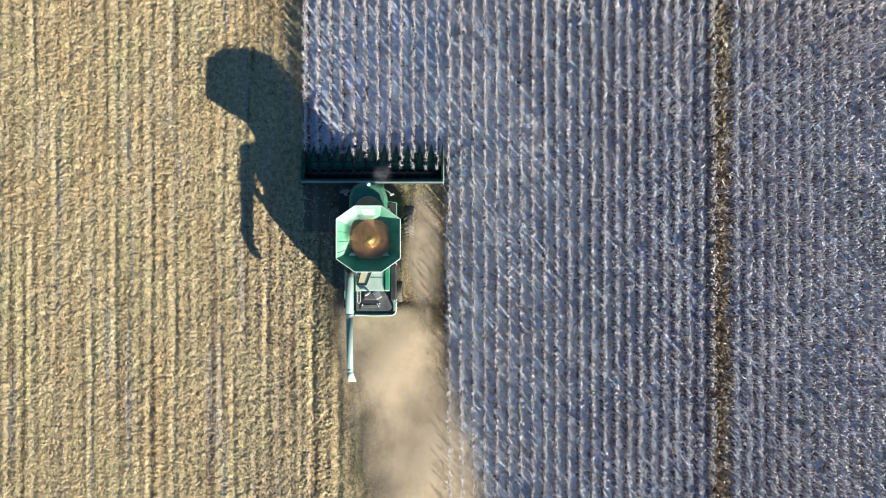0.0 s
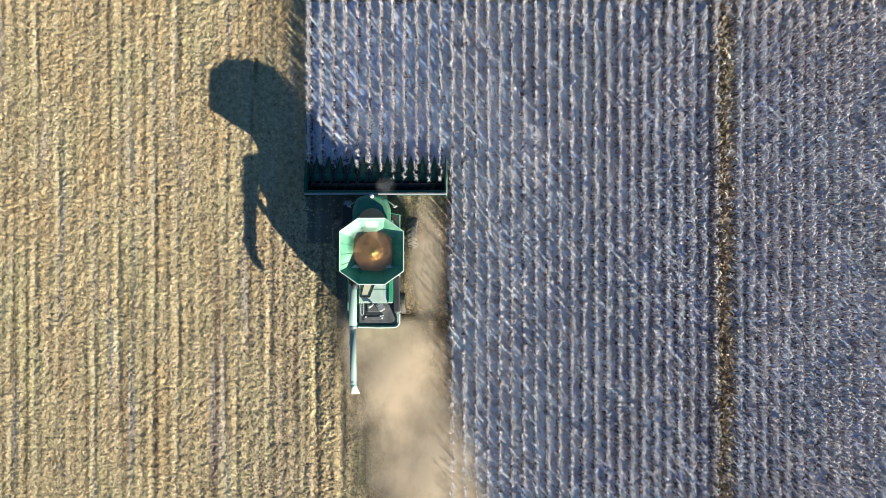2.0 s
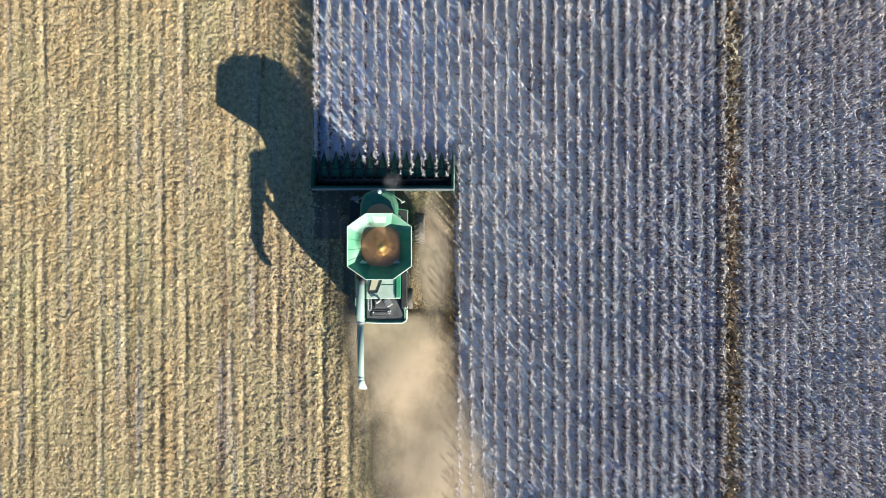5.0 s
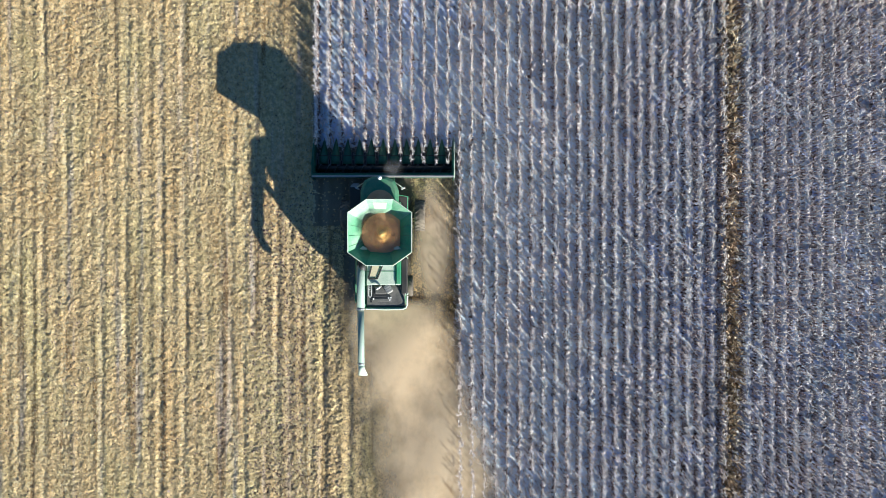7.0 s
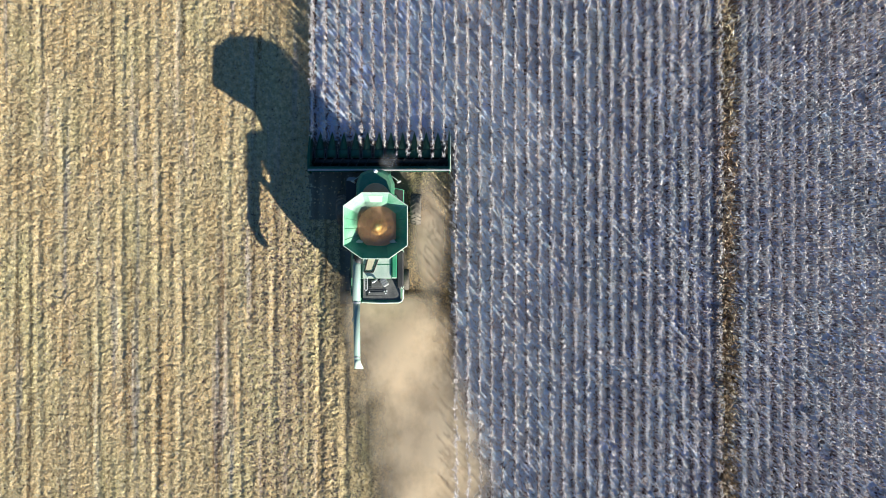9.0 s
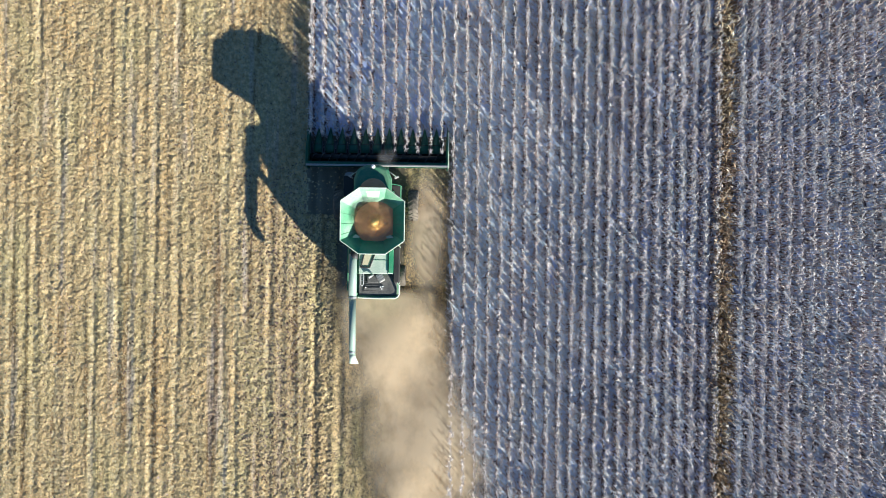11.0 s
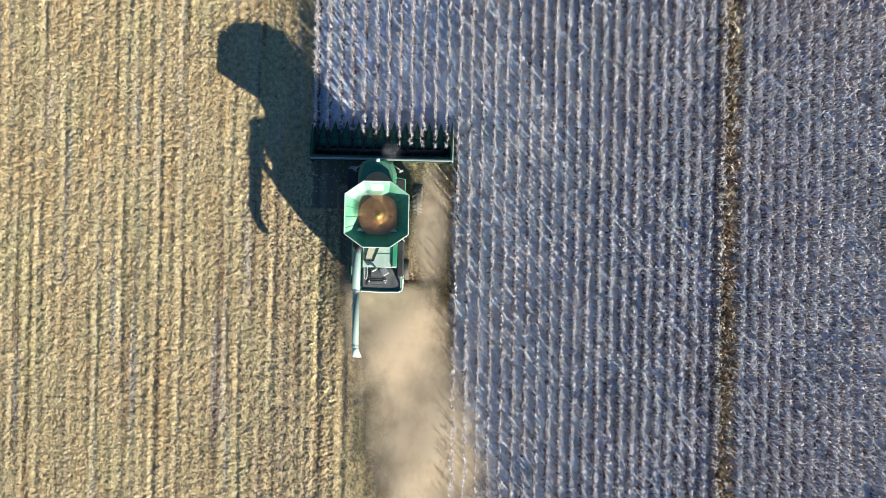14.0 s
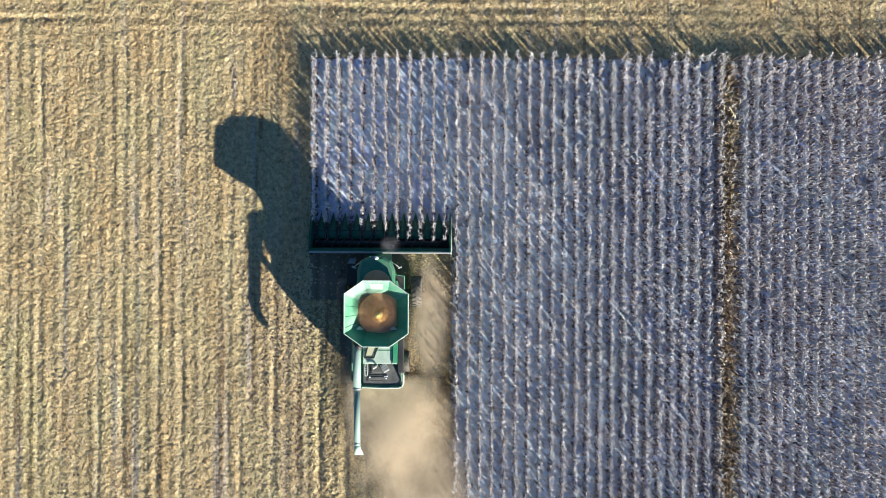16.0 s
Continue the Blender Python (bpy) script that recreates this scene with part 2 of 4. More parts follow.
def mat_height(x, y):
    """The mat of chopped maize on the cut ground, in heaps a hand or two across."""
    cut = np.clip((np.where(y < 0.5, -2.5, LEFT) - x) / 0.5, 0, 1) + np.clip((y - END - 0.4) / 0.8, 0, 1) * (x >= LEFT)
    fresh = np.clip((x - LEFT + 5.5) / 2.5, 0, 1) * np.clip((3 - y) / 3, 0, 1)
    swath = 0.35 * (x > LEFT) * (x < RIGHT) * (y < 3.5)
    heap = 0.022 * lumpy(x, y, 6.6) + 0.011 * lumpy(x, y, 12.1, 40) + 0.013 * lumpy(x, y, 2.1, 90)
    return (np.clip(cut, 0, 1) * (1 + 0.1 * fresh) + swath) * heap


def ground_height(x, y):
    """Ridges, wheel ruts and heaps, along y in the field and along x on the headland."""
    far = np.exp(-((np.abs(x) / 60) ** 4 + (np.abs(y) / 60) ** 4))
    turn = 1 / (1 + np.exp(-np.clip((y - END - 1.6) * 2, -50, 50)))
    rows = np.where(x < LEFT, 0.007 + 0.011 * np.clip(0.5 + 0.6 * np.sin(x * 0.71 + 0.8 * np.sin(y * 0.19)) + 0.4 * np.sin(y * 0.37 + x * 1.3), 0, 1), 0.009)
    along = rows * np.cos(2 * np.pi * (x - MID - ROW / 2) / ROW)
    for r in RUTS:
        along = along - 0.05 * np.clip(0.45 + 0.55 * np.sin(y * 0.33 + r * 2.1) + 0.4 * np.sin(y * 0.83 + r), 0.1, 1) * np.exp(-((x - r + 0.15 * np.sin(y * 0.21 + r)) / 0.16) ** 2)
    for r, deep in ((2.3, 0.06), (-2.35, 0.06), (-4.08, 0.07)):
        along = along - deep * np.exp(-((x - r) / 0.25) ** 2)
    across = 0.02 * np.cos(2 * np.pi * y / ROW)
    for r in (18.9, 19.7, 20.8, 22.3, 23.9):
        across = across - 0.07 * np.clip(0.5 + 0.8 * lumpy(x, y + 40 * r, 0.5), 0, 1) * np.exp(-((y - r + 0.15 * np.sin(x * 0.17 + r)) / 0.22) ** 2)
    lumps = 0.015 * np.sin(x * 3.1 + 2 * np.sin(y * 0.9)) * np.sin(y * 2.7 + 1.3 * np.sin(x * 1.1))
    return far * ((1 - turn) * along + turn * across + lumps + mat_height(x, y))


def build_ground():
    def axis(*inner):
        inner, out = np.concatenate(inner), [3, 8, 20, 60, 150, 400, 1000, 2400]
        return np.concatenate([[inner[0] - o for o in out[::-1]], inner, [inner[-1] + o for o in out]])
    xs = axis(np.arange(-36.0, -28.0, 0.3), np.arange(-28.0, LEFT, 0.07), np.arange(LEFT, 40, ROW / 8))
    ys = axis(np.arange(-30.0, -21.0, 0.3), np.arange(-21.0, 23.0, 0.07), np.arange(23.0, 34.0, 0.3))
    gx, gy = np.meshgrid(xs, ys)
    v = np.stack([gx, gy, ground_height(gx, gy)], -1).reshape(-1, 3)
    n = len(xs)
    i = (np.arange(len(ys) - 1)[:, None] * n + np.arange(n - 1)[None]).ravel()
    f = np.stack([i, i + 1, i + n + 1, i + n], -1)
    ob = scatter("ground", [v], [f], STUBBLE_SOIL, "brown field soil under maize litter, flat to the horizon", "ground", smooth=True)
    ob["kind"] = "structure"
    cx, cy = v[f].mean(1)[:, 0], v[f].mean(1)[:, 1]
    ragged = 0.22 * lumpy(cx, cy, 2.3) + 0.12 * lumpy(cx, cy, 6.1, 20)
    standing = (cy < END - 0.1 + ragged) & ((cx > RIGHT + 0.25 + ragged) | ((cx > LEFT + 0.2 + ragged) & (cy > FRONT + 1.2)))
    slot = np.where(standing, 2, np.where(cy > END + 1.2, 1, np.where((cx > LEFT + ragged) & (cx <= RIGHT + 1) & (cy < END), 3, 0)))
    for m in (HEADLAND_SOIL, SHADE_BLUE_SOIL, SWATH_SOIL):
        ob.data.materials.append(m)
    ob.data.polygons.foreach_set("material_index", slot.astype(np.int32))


build_ground()


def flakes(x, y, length, width, lift, tilt, way=None):
    """Curled scraps of leaf and husk, folded across, four corners each, laid over the heaps. way: the direction along which they lie."""
    n = len(x)
    a = rng.uniform(0, 2 * np.pi, n) if way is None else way
    pitch, bank = rng.normal(0, tilt, n), rng.normal(0, tilt * 1.2, n)
    u = np.array([-0.5, 0.0, 0.5, 0.05])[None] * length[:, None]
    w = np.array([-0.1, -0.5, 0.15, 0.5])[None] * width[:, None]
    z = np.array([0, 1, 0, 1])[None] * (rng.uniform(0.0, 0.3, n) * width)[:, None] + u * np.sin(pitch)[:, None] + w * np.sin(bank)[:, None]
    px = x[:, None] + u * np.cos(a)[:, None] - w * np.sin(a)[:, None]
    py = y[:, None] + u * np.sin(a)[:, None] + w * np.cos(a)[:, None]
    z = z - z.min(1)[:, None] + ground_height(px, py) + lift[:, None]
    return np.stack([px, py, z], -1).reshape(-1, 3), np.arange(n)[:, None] * 4 + np.arange(4)


def build_litter():
    n = 860000
    x, y = rng.uniform(-27.5, 34, n), rng.uniform(-19.8, 22.3, n)
    standing = (y < END) & ((x > RIGHT) | ((x > LEFT) & (y > FRONT)))
    swath = (x > LEFT) & (x < RIGHT) & (y <= FRONT)
    rut = np.zeros(n)
    for r in RUTS:
        rut = np.maximum(rut, np.exp(-((x - r) / 0.22) ** 2) * (y < END + 1))
    keep = rng.uniform(0, 1, n) < np.where(standing, 0.0, np.where(swath, np.where((y > -5) & (x > -2.7) | (y > 0.5), np.where(x > 1.7, 0.5, 0.03), 1.0), 1 - 0.5 * rut))
    x, y = x[keep], y[keep]
    n = len(x)
    length = rng.uniform(0.08, 0.2, n)
    v, f = flakes(x, y, length, length * rng.uniform(0.3, 0.6, n), rng.uniform(0.0, 0.012, n), 0.09)
    # withered brown husks among the straw, most of them along the last pass
    brown = rng.uniform(0, 1, n) < 0.03 + 0.24 * np.clip((x - LEFT + 5) / 3, 0, 1) * np.clip((LEFT + 0.6 - x) / 1.2, 0, 1) * np.clip((4 - y) / 4, 0, 1)
    scatter("maize_litter", [v], [f], LITTER, "straw-coloured maize leaf and husk scraps lying over the field", "crop residue", second=HUSK_AND_SHADE, slots=[brown])


def build_fallen_leaves():
    """Dead leaves on the ground between standing rows, most aligned to imitate sun streaks."""
    n = 120000
    x, y = np.where(np.arange(n) < 13000, rng.uniform(LEFT, RIGHT, n), rng.uniform(RIGHT, 36, n)), rng.uniform(-21, END, n)
    keep = (x > RIGHT) | (y > FRONT)
    x, y = x[keep], y[keep]
    n = len(x)
    length = rng.uniform(0.12, 0.45, n)
    way = np.where(rng.uniform(0, 1, n) < 0.7, STREAK_WAY + rng.normal(0, 0.3, n), rng.uniform(0, 6.283, n))
    v, f = flakes(x, y, length, length * rng.uniform(0.10, 0.2, n), rng.uniform(0.0, 0.10, n), 0.2, way)
    scatter("fallen_leaves", [v], [f], LEAF, "pale and brown dead leaves between maize rows, aligned like sun streaks", "leaves", second=HUSK_AND_SHADE, slots=[rng.uniform(0, 1, len(f)) < 0.02])


def build_row_shade():
    """Dark leaf flakes added round the stalks' feet to imitate shade, along every row."""
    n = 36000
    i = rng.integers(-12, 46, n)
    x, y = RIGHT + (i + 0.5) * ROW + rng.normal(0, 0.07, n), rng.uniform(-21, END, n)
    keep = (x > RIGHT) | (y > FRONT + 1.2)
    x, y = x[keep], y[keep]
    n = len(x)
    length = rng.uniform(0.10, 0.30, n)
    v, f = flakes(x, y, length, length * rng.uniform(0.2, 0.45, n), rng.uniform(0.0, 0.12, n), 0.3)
    scatter("row_shade", [v], [f], HUSK_AND_SHADE, "dark leaf flakes along the feet of maize rows, imitating shade", "leaves")


def build_stubble():
    """Short cut stalks: rows along y in the field, along x on the headland."""
    xs = np.arange(LEFT - 41.5 * ROW, LEFT, ROW)
    ys = np.arange(-26, END + 1.5, 0.19)
    gx, gy = [a.ravel() for a in np.meshgrid(xs, ys)]
    sx, sy = [a.ravel() for a in np.meshgrid(np.arange(LEFT + ROW / 2, RIGHT, ROW), np.arange(-26, 3.4, 0.19))]
    hx, hy = [a.ravel() for a in np.meshgrid(np.arange(-36, 37, 0.19), np.arange(END + 2.2, 31, ROW))]
    x, y = np.concatenate([gx, sx, hx]), np.concatenate([gy, sy, hy])
    keep = rng.uniform(0, 1, len(x)) < 0.8
    x, y = x[keep] + rng.normal(0, 0.035, keep.sum()), y[keep] + rng.normal(0, 0.05, keep.sum())
    clear = ~((x > -2.7) & (x < RIGHT) & (y > -5.0)) & ~((x > LEFT) & (x < RIGHT) & (y > 0.5) & (y < FRONT))
    x, y = x[clear], y[clear]
    n = len(x)
    h, r = rng.uniform(0.08, 0.26, n), rng.uniform(0.011, 0.018, n)
    lean = rng.normal(0, 0.35, (n, 2)) * h[:, None]
    k = np.array([0, 2.09, 4.19])
    ring = np.stack([np.cos(k), np.sin(k)], -1)
    low = np.concatenate([np.stack([x, y], -1)[:, None] + ring[None] * r[:, None, None], np.repeat((ground_height(x, y) - 0.03)[:, None, None], 3, 1)], -1)
    top = low + np.concatenate([lean, h[:, None] + 0.03], -1)[:, None]
    v = np.concatenate([low, top], 1).reshape(-1, 3)
    b = np.arange(n)[:, None] * 6
    f = np.concatenate([b + np.array(q) for q in ([0, 1, 4, 3], [1, 2, 5, 4], [2, 0, 3, 5])])
    scatter("stubble", [v], [f], STALK, "short cut maize stalks in rows on the harvested field", "stubble")


build_litter()
build_fallen_leaves()
build_row_shade()
build_stubble()


# ---- standing maize ----
def strip(points, widths, side):
    """Quads of a ribbon along points; side: the ribbon's breadth direction."""
    points, side = np.array(points), np.array(side)
    v = np.stack([points - side * np.array(widths)[:, None] / 2, points + side * np.array(widths)[:, None] / 2], 1).reshape(-1, 3)
    f = [[2 * i, 2 * i + 1, 2 * i + 3, 2 * i + 2] for i in range(len(points) - 1)]
    return v, np.array(f)


def plant(tall, leaves, streak, spread):
    """A dry maize plant: stalk, drooping torn leaves, an ear and a tassel."""
    vs, fs, low, organs, count = [], [], [], [], 0

    def put(v, f, brown=0, organ="stalk"):
        nonlocal count
        low.extend([brown] * len(f))
        organs.extend([organ] * len(f))
        vs.append(v)
        fs.append(f + count)
        count += len(v)
    bend = rng.normal(0, 0.03, 2)
    spine = lambda z: np.array([bend[0] * (z / tall) ** 2 * tall, bend[1] * (z / tall) ** 2 * tall, z])
    for a in (0.3, 1.87):
        d = np.array([math.cos(a), math.sin(a), 0])
        put(*strip([spine(z) for z in (-0.03, tall * 0.5, tall)], [0.030, 0.026, 0.016], d))
    for i in range(leaves):
        upper = i < (12 if leaves > 20 else 5 if leaves > 8 else 4)
        z0 = tall * (rng.uniform(0.66, 0.99) if upper else rng.uniform(0.34, 0.60))
        # most leaves point along the sun's way to imitate light streaks
        a = streak + rng.normal(0, 0.4) if rng.uniform() < 0.6 else rng.uniform(0, 2 * np.pi)
        d, s = np.array([math.cos(a), math.sin(a), 0]), np.array([-math.sin(a), math.cos(a), 0])
        if upper:       # still standing out
            reach, rise, fall = spread * rng.uniform(0.10, 0.34), rng.uniform(0.0, 0.14), rng.uniform(0.0, 0.2)
            pts = [spine(z0) + d * reach * k + np.array([0, 0, rise * math.sin(min(1, k * 1.6) * 1.57) - fall * max(0, k - 0.35) ** 1.5]) for k in (0, 0.5, 1.0)]
            w = rng.uniform(0.016, 0.030)
            widths = [w * 0.7, w, w * 0.25]
        else:           # withered, hanging along the stalk; most dark, painting in the shade low in the row
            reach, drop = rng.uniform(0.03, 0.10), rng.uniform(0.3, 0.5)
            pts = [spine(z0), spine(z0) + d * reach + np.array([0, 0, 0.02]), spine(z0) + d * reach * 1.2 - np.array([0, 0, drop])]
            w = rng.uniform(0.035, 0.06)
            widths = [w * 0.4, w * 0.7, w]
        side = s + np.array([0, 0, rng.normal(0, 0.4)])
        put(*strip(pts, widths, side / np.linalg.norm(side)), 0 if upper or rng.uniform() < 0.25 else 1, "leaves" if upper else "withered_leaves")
    for i in range(4):
        a = rng.normal(1.57 if i % 2 else -1.57, 0.55)
        d = np.array([math.cos(a), math.sin(a), 0])
        top = spine(tall)
        put(*strip([top, top + d * 0.08 + np.array([0, 0, 0.10]), top + d * 0.20 + np.array([0, 0, 0.09])], [0.018, 0.024, 0.010], np.cross(d, [0, 0, 1])), 0, "tassel")
    ear = spine(tall * 0.48) + np.array([0.05, 0, 0])
    for a in (0, 1.57):
        put(*strip([ear, ear + np.array([0.03, 0, -0.10]), ear + np.array([0.05, 0, -0.22])], [0.02, 0.055, 0.02], np.array([0.3 * math.cos(a), math.sin(a), 0.2])), 1, "ear")
    return np.concatenate(vs), np.concatenate(fs), np.array(low), np.array(organs)


def build_maize():
    # thin plants inside the field, leafier ones along its margins
    kinds = [plant(rng.uniform(1.45, 1.72), 7 if k < 24 else 13, STREAK_WAY, 0.45 if k < 24 else 0.75) for k in range(36)]
    kinds += [plant(rng.uniform(1.5, 1.75), 24, STREAK_WAY, 0.9) for k in range(8)]
    spots = []
    for i in range(-12, 46):
        x = RIGHT + (i + 0.5) * ROW
        y = np.arange(FRONT + 0.5 * max(0, -5 - i) ** 0.5 if x < RIGHT else -24.0, END, 0.19)
        spots.append(np.stack([x + rng.normal(0, 0.013, len(y)) + 0.015 * np.sin(y * 0.8 + i), y + rng.normal(0, 0.03, len(y))], -1))
    spots = np.concatenate(spots)
    gap = np.abs(spots[:, 0] - WEEDS) < ROW * 0.5
    thin = np.sin(spots[:, 0] * 0.55 + 1.3 * np.sin(spots[:, 1] * 0.31)) * np.sin(spots[:, 1] * 0.47 + 0.9 * np.sin(spots[:, 0] * 0.4))
    spots = spots[rng.uniform(0, 1, len(spots)) < np.where(gap, 0.15, 0.9 - 0.16 * np.clip(thin, 0, 1))]
    margin = (spots[:, 1] > END - 1.8) | ((spots[:, 0] < LEFT + 2 * ROW) & (spots[:, 1] > FRONT + 1)) | (np.abs(spots[:, 0] - RIGHT - ROW) < ROW) & (rng.uniform(0, 1, len(spots)) < 0.4)
    leafy = rng.uniform(0, 1, len(spots)) < np.where(spots[:, 0] < RIGHT, 0.3, 0.1 + 0.8 * np.clip((spots[:, 0] - 6) / 9, 0, 1))
    which = np.where(margin, rng.integers(36, 44, len(spots)), np.where(leafy, rng.integers(24, 36, len(spots)), rng.integers(0, 24, len(spots))))
    vs, fs, slots, count = [], [], [], 0
    # the plants about to be cut, row by row, are things of their own
    first = (spots[:, 0] < RIGHT) & (spots[:, 1] < FRONT + 4.1)
    for k, (v, f, low, organs) in enumerate(kinds):
        p = spots[(which == k) & first]
        if not len(p):
            continue
        meshes = {}
        for organ in ("stalk", "leaves", "withered_leaves", "tassel", "ear"):
            mine = organs == organ
            used, faces = np.unique(f[mine], return_inverse=True)
            me = meshes[organ] = bpy.data.meshes.new(organ)
            me.from_pydata(v[used].tolist(), [], faces.reshape(-1, 4).tolist())
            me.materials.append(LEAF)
            me.materials.append(HUSK_AND_SHADE)
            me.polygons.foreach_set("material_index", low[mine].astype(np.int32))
        for (px, py), pz in zip(p.tolist(), ground_height(p[:, 0], p[:, 1]).tolist()):
            one = new("maize_plant")
            size = rng.uniform(0.86, 1.06)
            one.matrix_world = pose(px, py, pz, rng.normal(0, 1.3), rng.normal(0, 1.3), rng.normal(0, 20)) @ Matrix.Scale(size, 4)
            tagged(one, label="ripe dry maize plant standing before the harvester's header", category="maize plant", group="maize plants before the header")
            for organ, me in meshes.items():
                new(organ, me).parent = one
    for k, (v, f, low, organs) in enumerate(kinds):
        p = spots[(which == k) & ~first]
        n = len(p)
        turn = rng.normal(0, 0.35, n) + np.where(rng.uniform(0, 1, n) < 0.25, np.pi, 0)
        size = rng.uniform(0.86, 1.06, n)
        lean = rng.normal(0, 0.022, (n, 2))
        c, s = np.cos(turn)[:, None], np.sin(turn)[:, None]
        z = v[None, :, 2] * size[:, None]
        x = (v[None, :, 0] * c - v[None, :, 1] * s) * size[:, None] + p[:, :1] + lean[:, :1] * z
        y = (v[None, :, 0] * s + v[None, :, 1] * c) * size[:, None] + p[:, 1:] + lean[:, 1:] * z
        z = z + ground_height(p[:, 0], p[:, 1])[:, None]
        vs.append(np.stack([x, y, z], -1).reshape(-1, 3))
        fs.append((f[None] + (np.arange(n) * len(v))[:, None, None] + count).reshape(-1, 4))
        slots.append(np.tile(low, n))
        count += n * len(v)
    scatter("maize_crop", vs, fs, LEAF, "ripe dry maize standing in straight close rows", "maize", second=HUSK_AND_SHADE, slots=slots)


def build_weeds():
    """The strip of low golden growth in the wide gap."""
    n = 3600
    x, y = WEEDS + rng.normal(0, 0.30, n), rng.uniform(-24, END, n)
    h = rng.uniform(0.25, 0.95, n)
    a = rng.uniform(0, 2 * np.pi, n)
    d = np.stack([np.cos(a), np.sin(a)], -1)
    w = rng.uniform(0.02, 0.06, n)
    steps = []
    for k, out, up in ((0, 0, 0), (1, 0.12, 0.75), (2, 0.35, 0.95)):
        mid = np.stack([x + d[:, 0] * out, y + d[:, 1] * out, h * up], -1)
        side = np.stack([-d[:, 1], d[:, 0], np.zeros(n)], -1) * (w * (1, 1, 0.3)[k])[:, None]
        steps += [mid - side, mid + side]
    v = np.stack(steps, 1).reshape(-1, 3)
    b = np.arange(n)[:, None] * 6
    f = np.concatenate([b + np.array([0, 1, 3, 2]), b + np.array([2, 3, 5, 4])])
    scatter("weed_strip", [v], [f], GOLD, "golden-brown dry weeds filling a gap between maize rows", "weeds")


build_maize()
build_weeds()


# ---- the combine harvester ----
combine = tagged(new("combine_harvester"), label="green combine harvester with full grain tank and folded unloading auger", category="combine harvester")
combine.location = (0, 0, 0)


def build_wheel(x, y, radius, width, lugs, outer):
    """A lugged tyre on a yellow rim; outer: +1 or -1, the side on which the hub shows."""
    m = Matrix.Translation((0, y, radius))
    profile = [(-0.46, 0.58), (-0.5, 0.75), (-0.46, 0.9), (-0.3, 0.95), (0, 0.96), (0.3, 0.95), (0.46, 0.9), (0.5, 0.75), (0.46, 0.58)]
    bm = loft(wheel_rings(x, radius, width, profile), cap=False)
    bmesh.ops.transform(bm, matrix=m, verts=bm.verts)
    tyre = part("wheel", bm, RUBBER, combine, "dusty black lugged tractor tyre", smooth=True)
    bm = bmesh.new()
    for i in range(lugs * 2):
        a = 2 * math.pi * (i // 2 + 0.5 * (i % 2)) / lugs
        side = 1 if i % 2 else -1
        turn = Matrix.Rotation(a, 4, "X")
        rings = []
        for t in (0.0, 0.5, 1.0):
            across = side * width * (0.0 + 0.48 * t)
            slip = -0.20 * radius * t
            r = radius * (1.0 - 0.05 * t * t)
            rings.append([turn @ Vector((x + across, slip + o, r * k)) for o, k in ((-0.035, 0.93), (0.035, 0.93), (0.025, 1.0), (-0.025, 1.0))])
        loft(rings, bm)
    bmesh.ops.transform(bm, matrix=m, verts=bm.verts)
    part("tread", bm, RUBBER, tyre)
    rim = [(-0.40, 0.58), (-0.36, 0.55), (outer * 0.18, 0.5), (outer * 0.22, 0.2), (outer * 0.32, 0.18), (outer * 0.34, 0.02)]
    bm = loft(wheel_rings(x, radius, width, rim if outer > 0 else [(-a if i < 2 else a, r) for i, (a, r) in enumerate(rim)]))
    bmesh.ops.transform(bm, matrix=m, verts=bm.verts)
    part("rim", bm, YELLOW, tyre, "yellow painted steel rim", smooth=True)
    return tyre


for wx, side in ((2.29, 1), (-2.39, -1)):
    build_wheel(wx, 1.15, 1.0, 0.66, 20, side)
for wx, side in ((1.62, 1), (-1.72, -1)):
    build_wheel(wx, -3.35, 0.68, 0.46, 16, side)

# axles and chassis
part("front_axle", tube([(-2.3, 1.15, 1.0), (2.2, 1.15, 1.0)], 0.16), BLACK, combine)
part("rear_axle", tube([(-1.6, -3.35, 0.68), (1.5, -3.35, 0.68)], 0.11), BLACK, combine)
AX = -0.08      # the machine's middle line


def hull():
    """The threshing body: a tapered box with rounded flanks."""
    rings = []
    for y, half, low, high in ((1.9, 1.25, 1.15, 3.1), (0.6, 1.45, 0.95, 3.2), (-1.9, 1.52, 0.95, 3.2), (-3.17, 1.52, 1.1, 3.12), (-3.24, 1.52, 1.1, 2.62), (-4.35, 1.50, 1.3, 2.6), (-4.62, 1.42, 1.5, 2.55)):
        ring = []
        for sx, sz in ((-1, 0.0), (-1, 0.12), (-1, 0.9), (-0.94, 1.0), (0.94, 1.0), (1, 0.9), (1, 0.12), (0.86, 0.0)):
            ring.append((AX + sx * half * (0.86 if sz == 0 and sx == -1 else 1), y, low + (high - low) * sz))
        rings.append(ring)
    return loft(rings)


part("body", hull(), GREEN, combine, "green sheet-metal threshing body", smooth=False)
part("side_shield", box(AX + 1.50, AX + 1.58, -3.0, 0.1, 1.25, 2.85, 0.03), GREEN, combine)
part("side_shield", box(AX - 1.58, AX - 1.50, -4.3, 0.1, 1.25, 2.85, 0.03), GREEN, combine)
for sx in (-1, 1):
    part("yellow_stripe", box(AX + sx * 1.59 - 0.006, AX + sx * 1.59 + 0.006, -2.9, 0.0, 2.2, 2.32, 0), YELLOW, combine, "yellow side stripe")

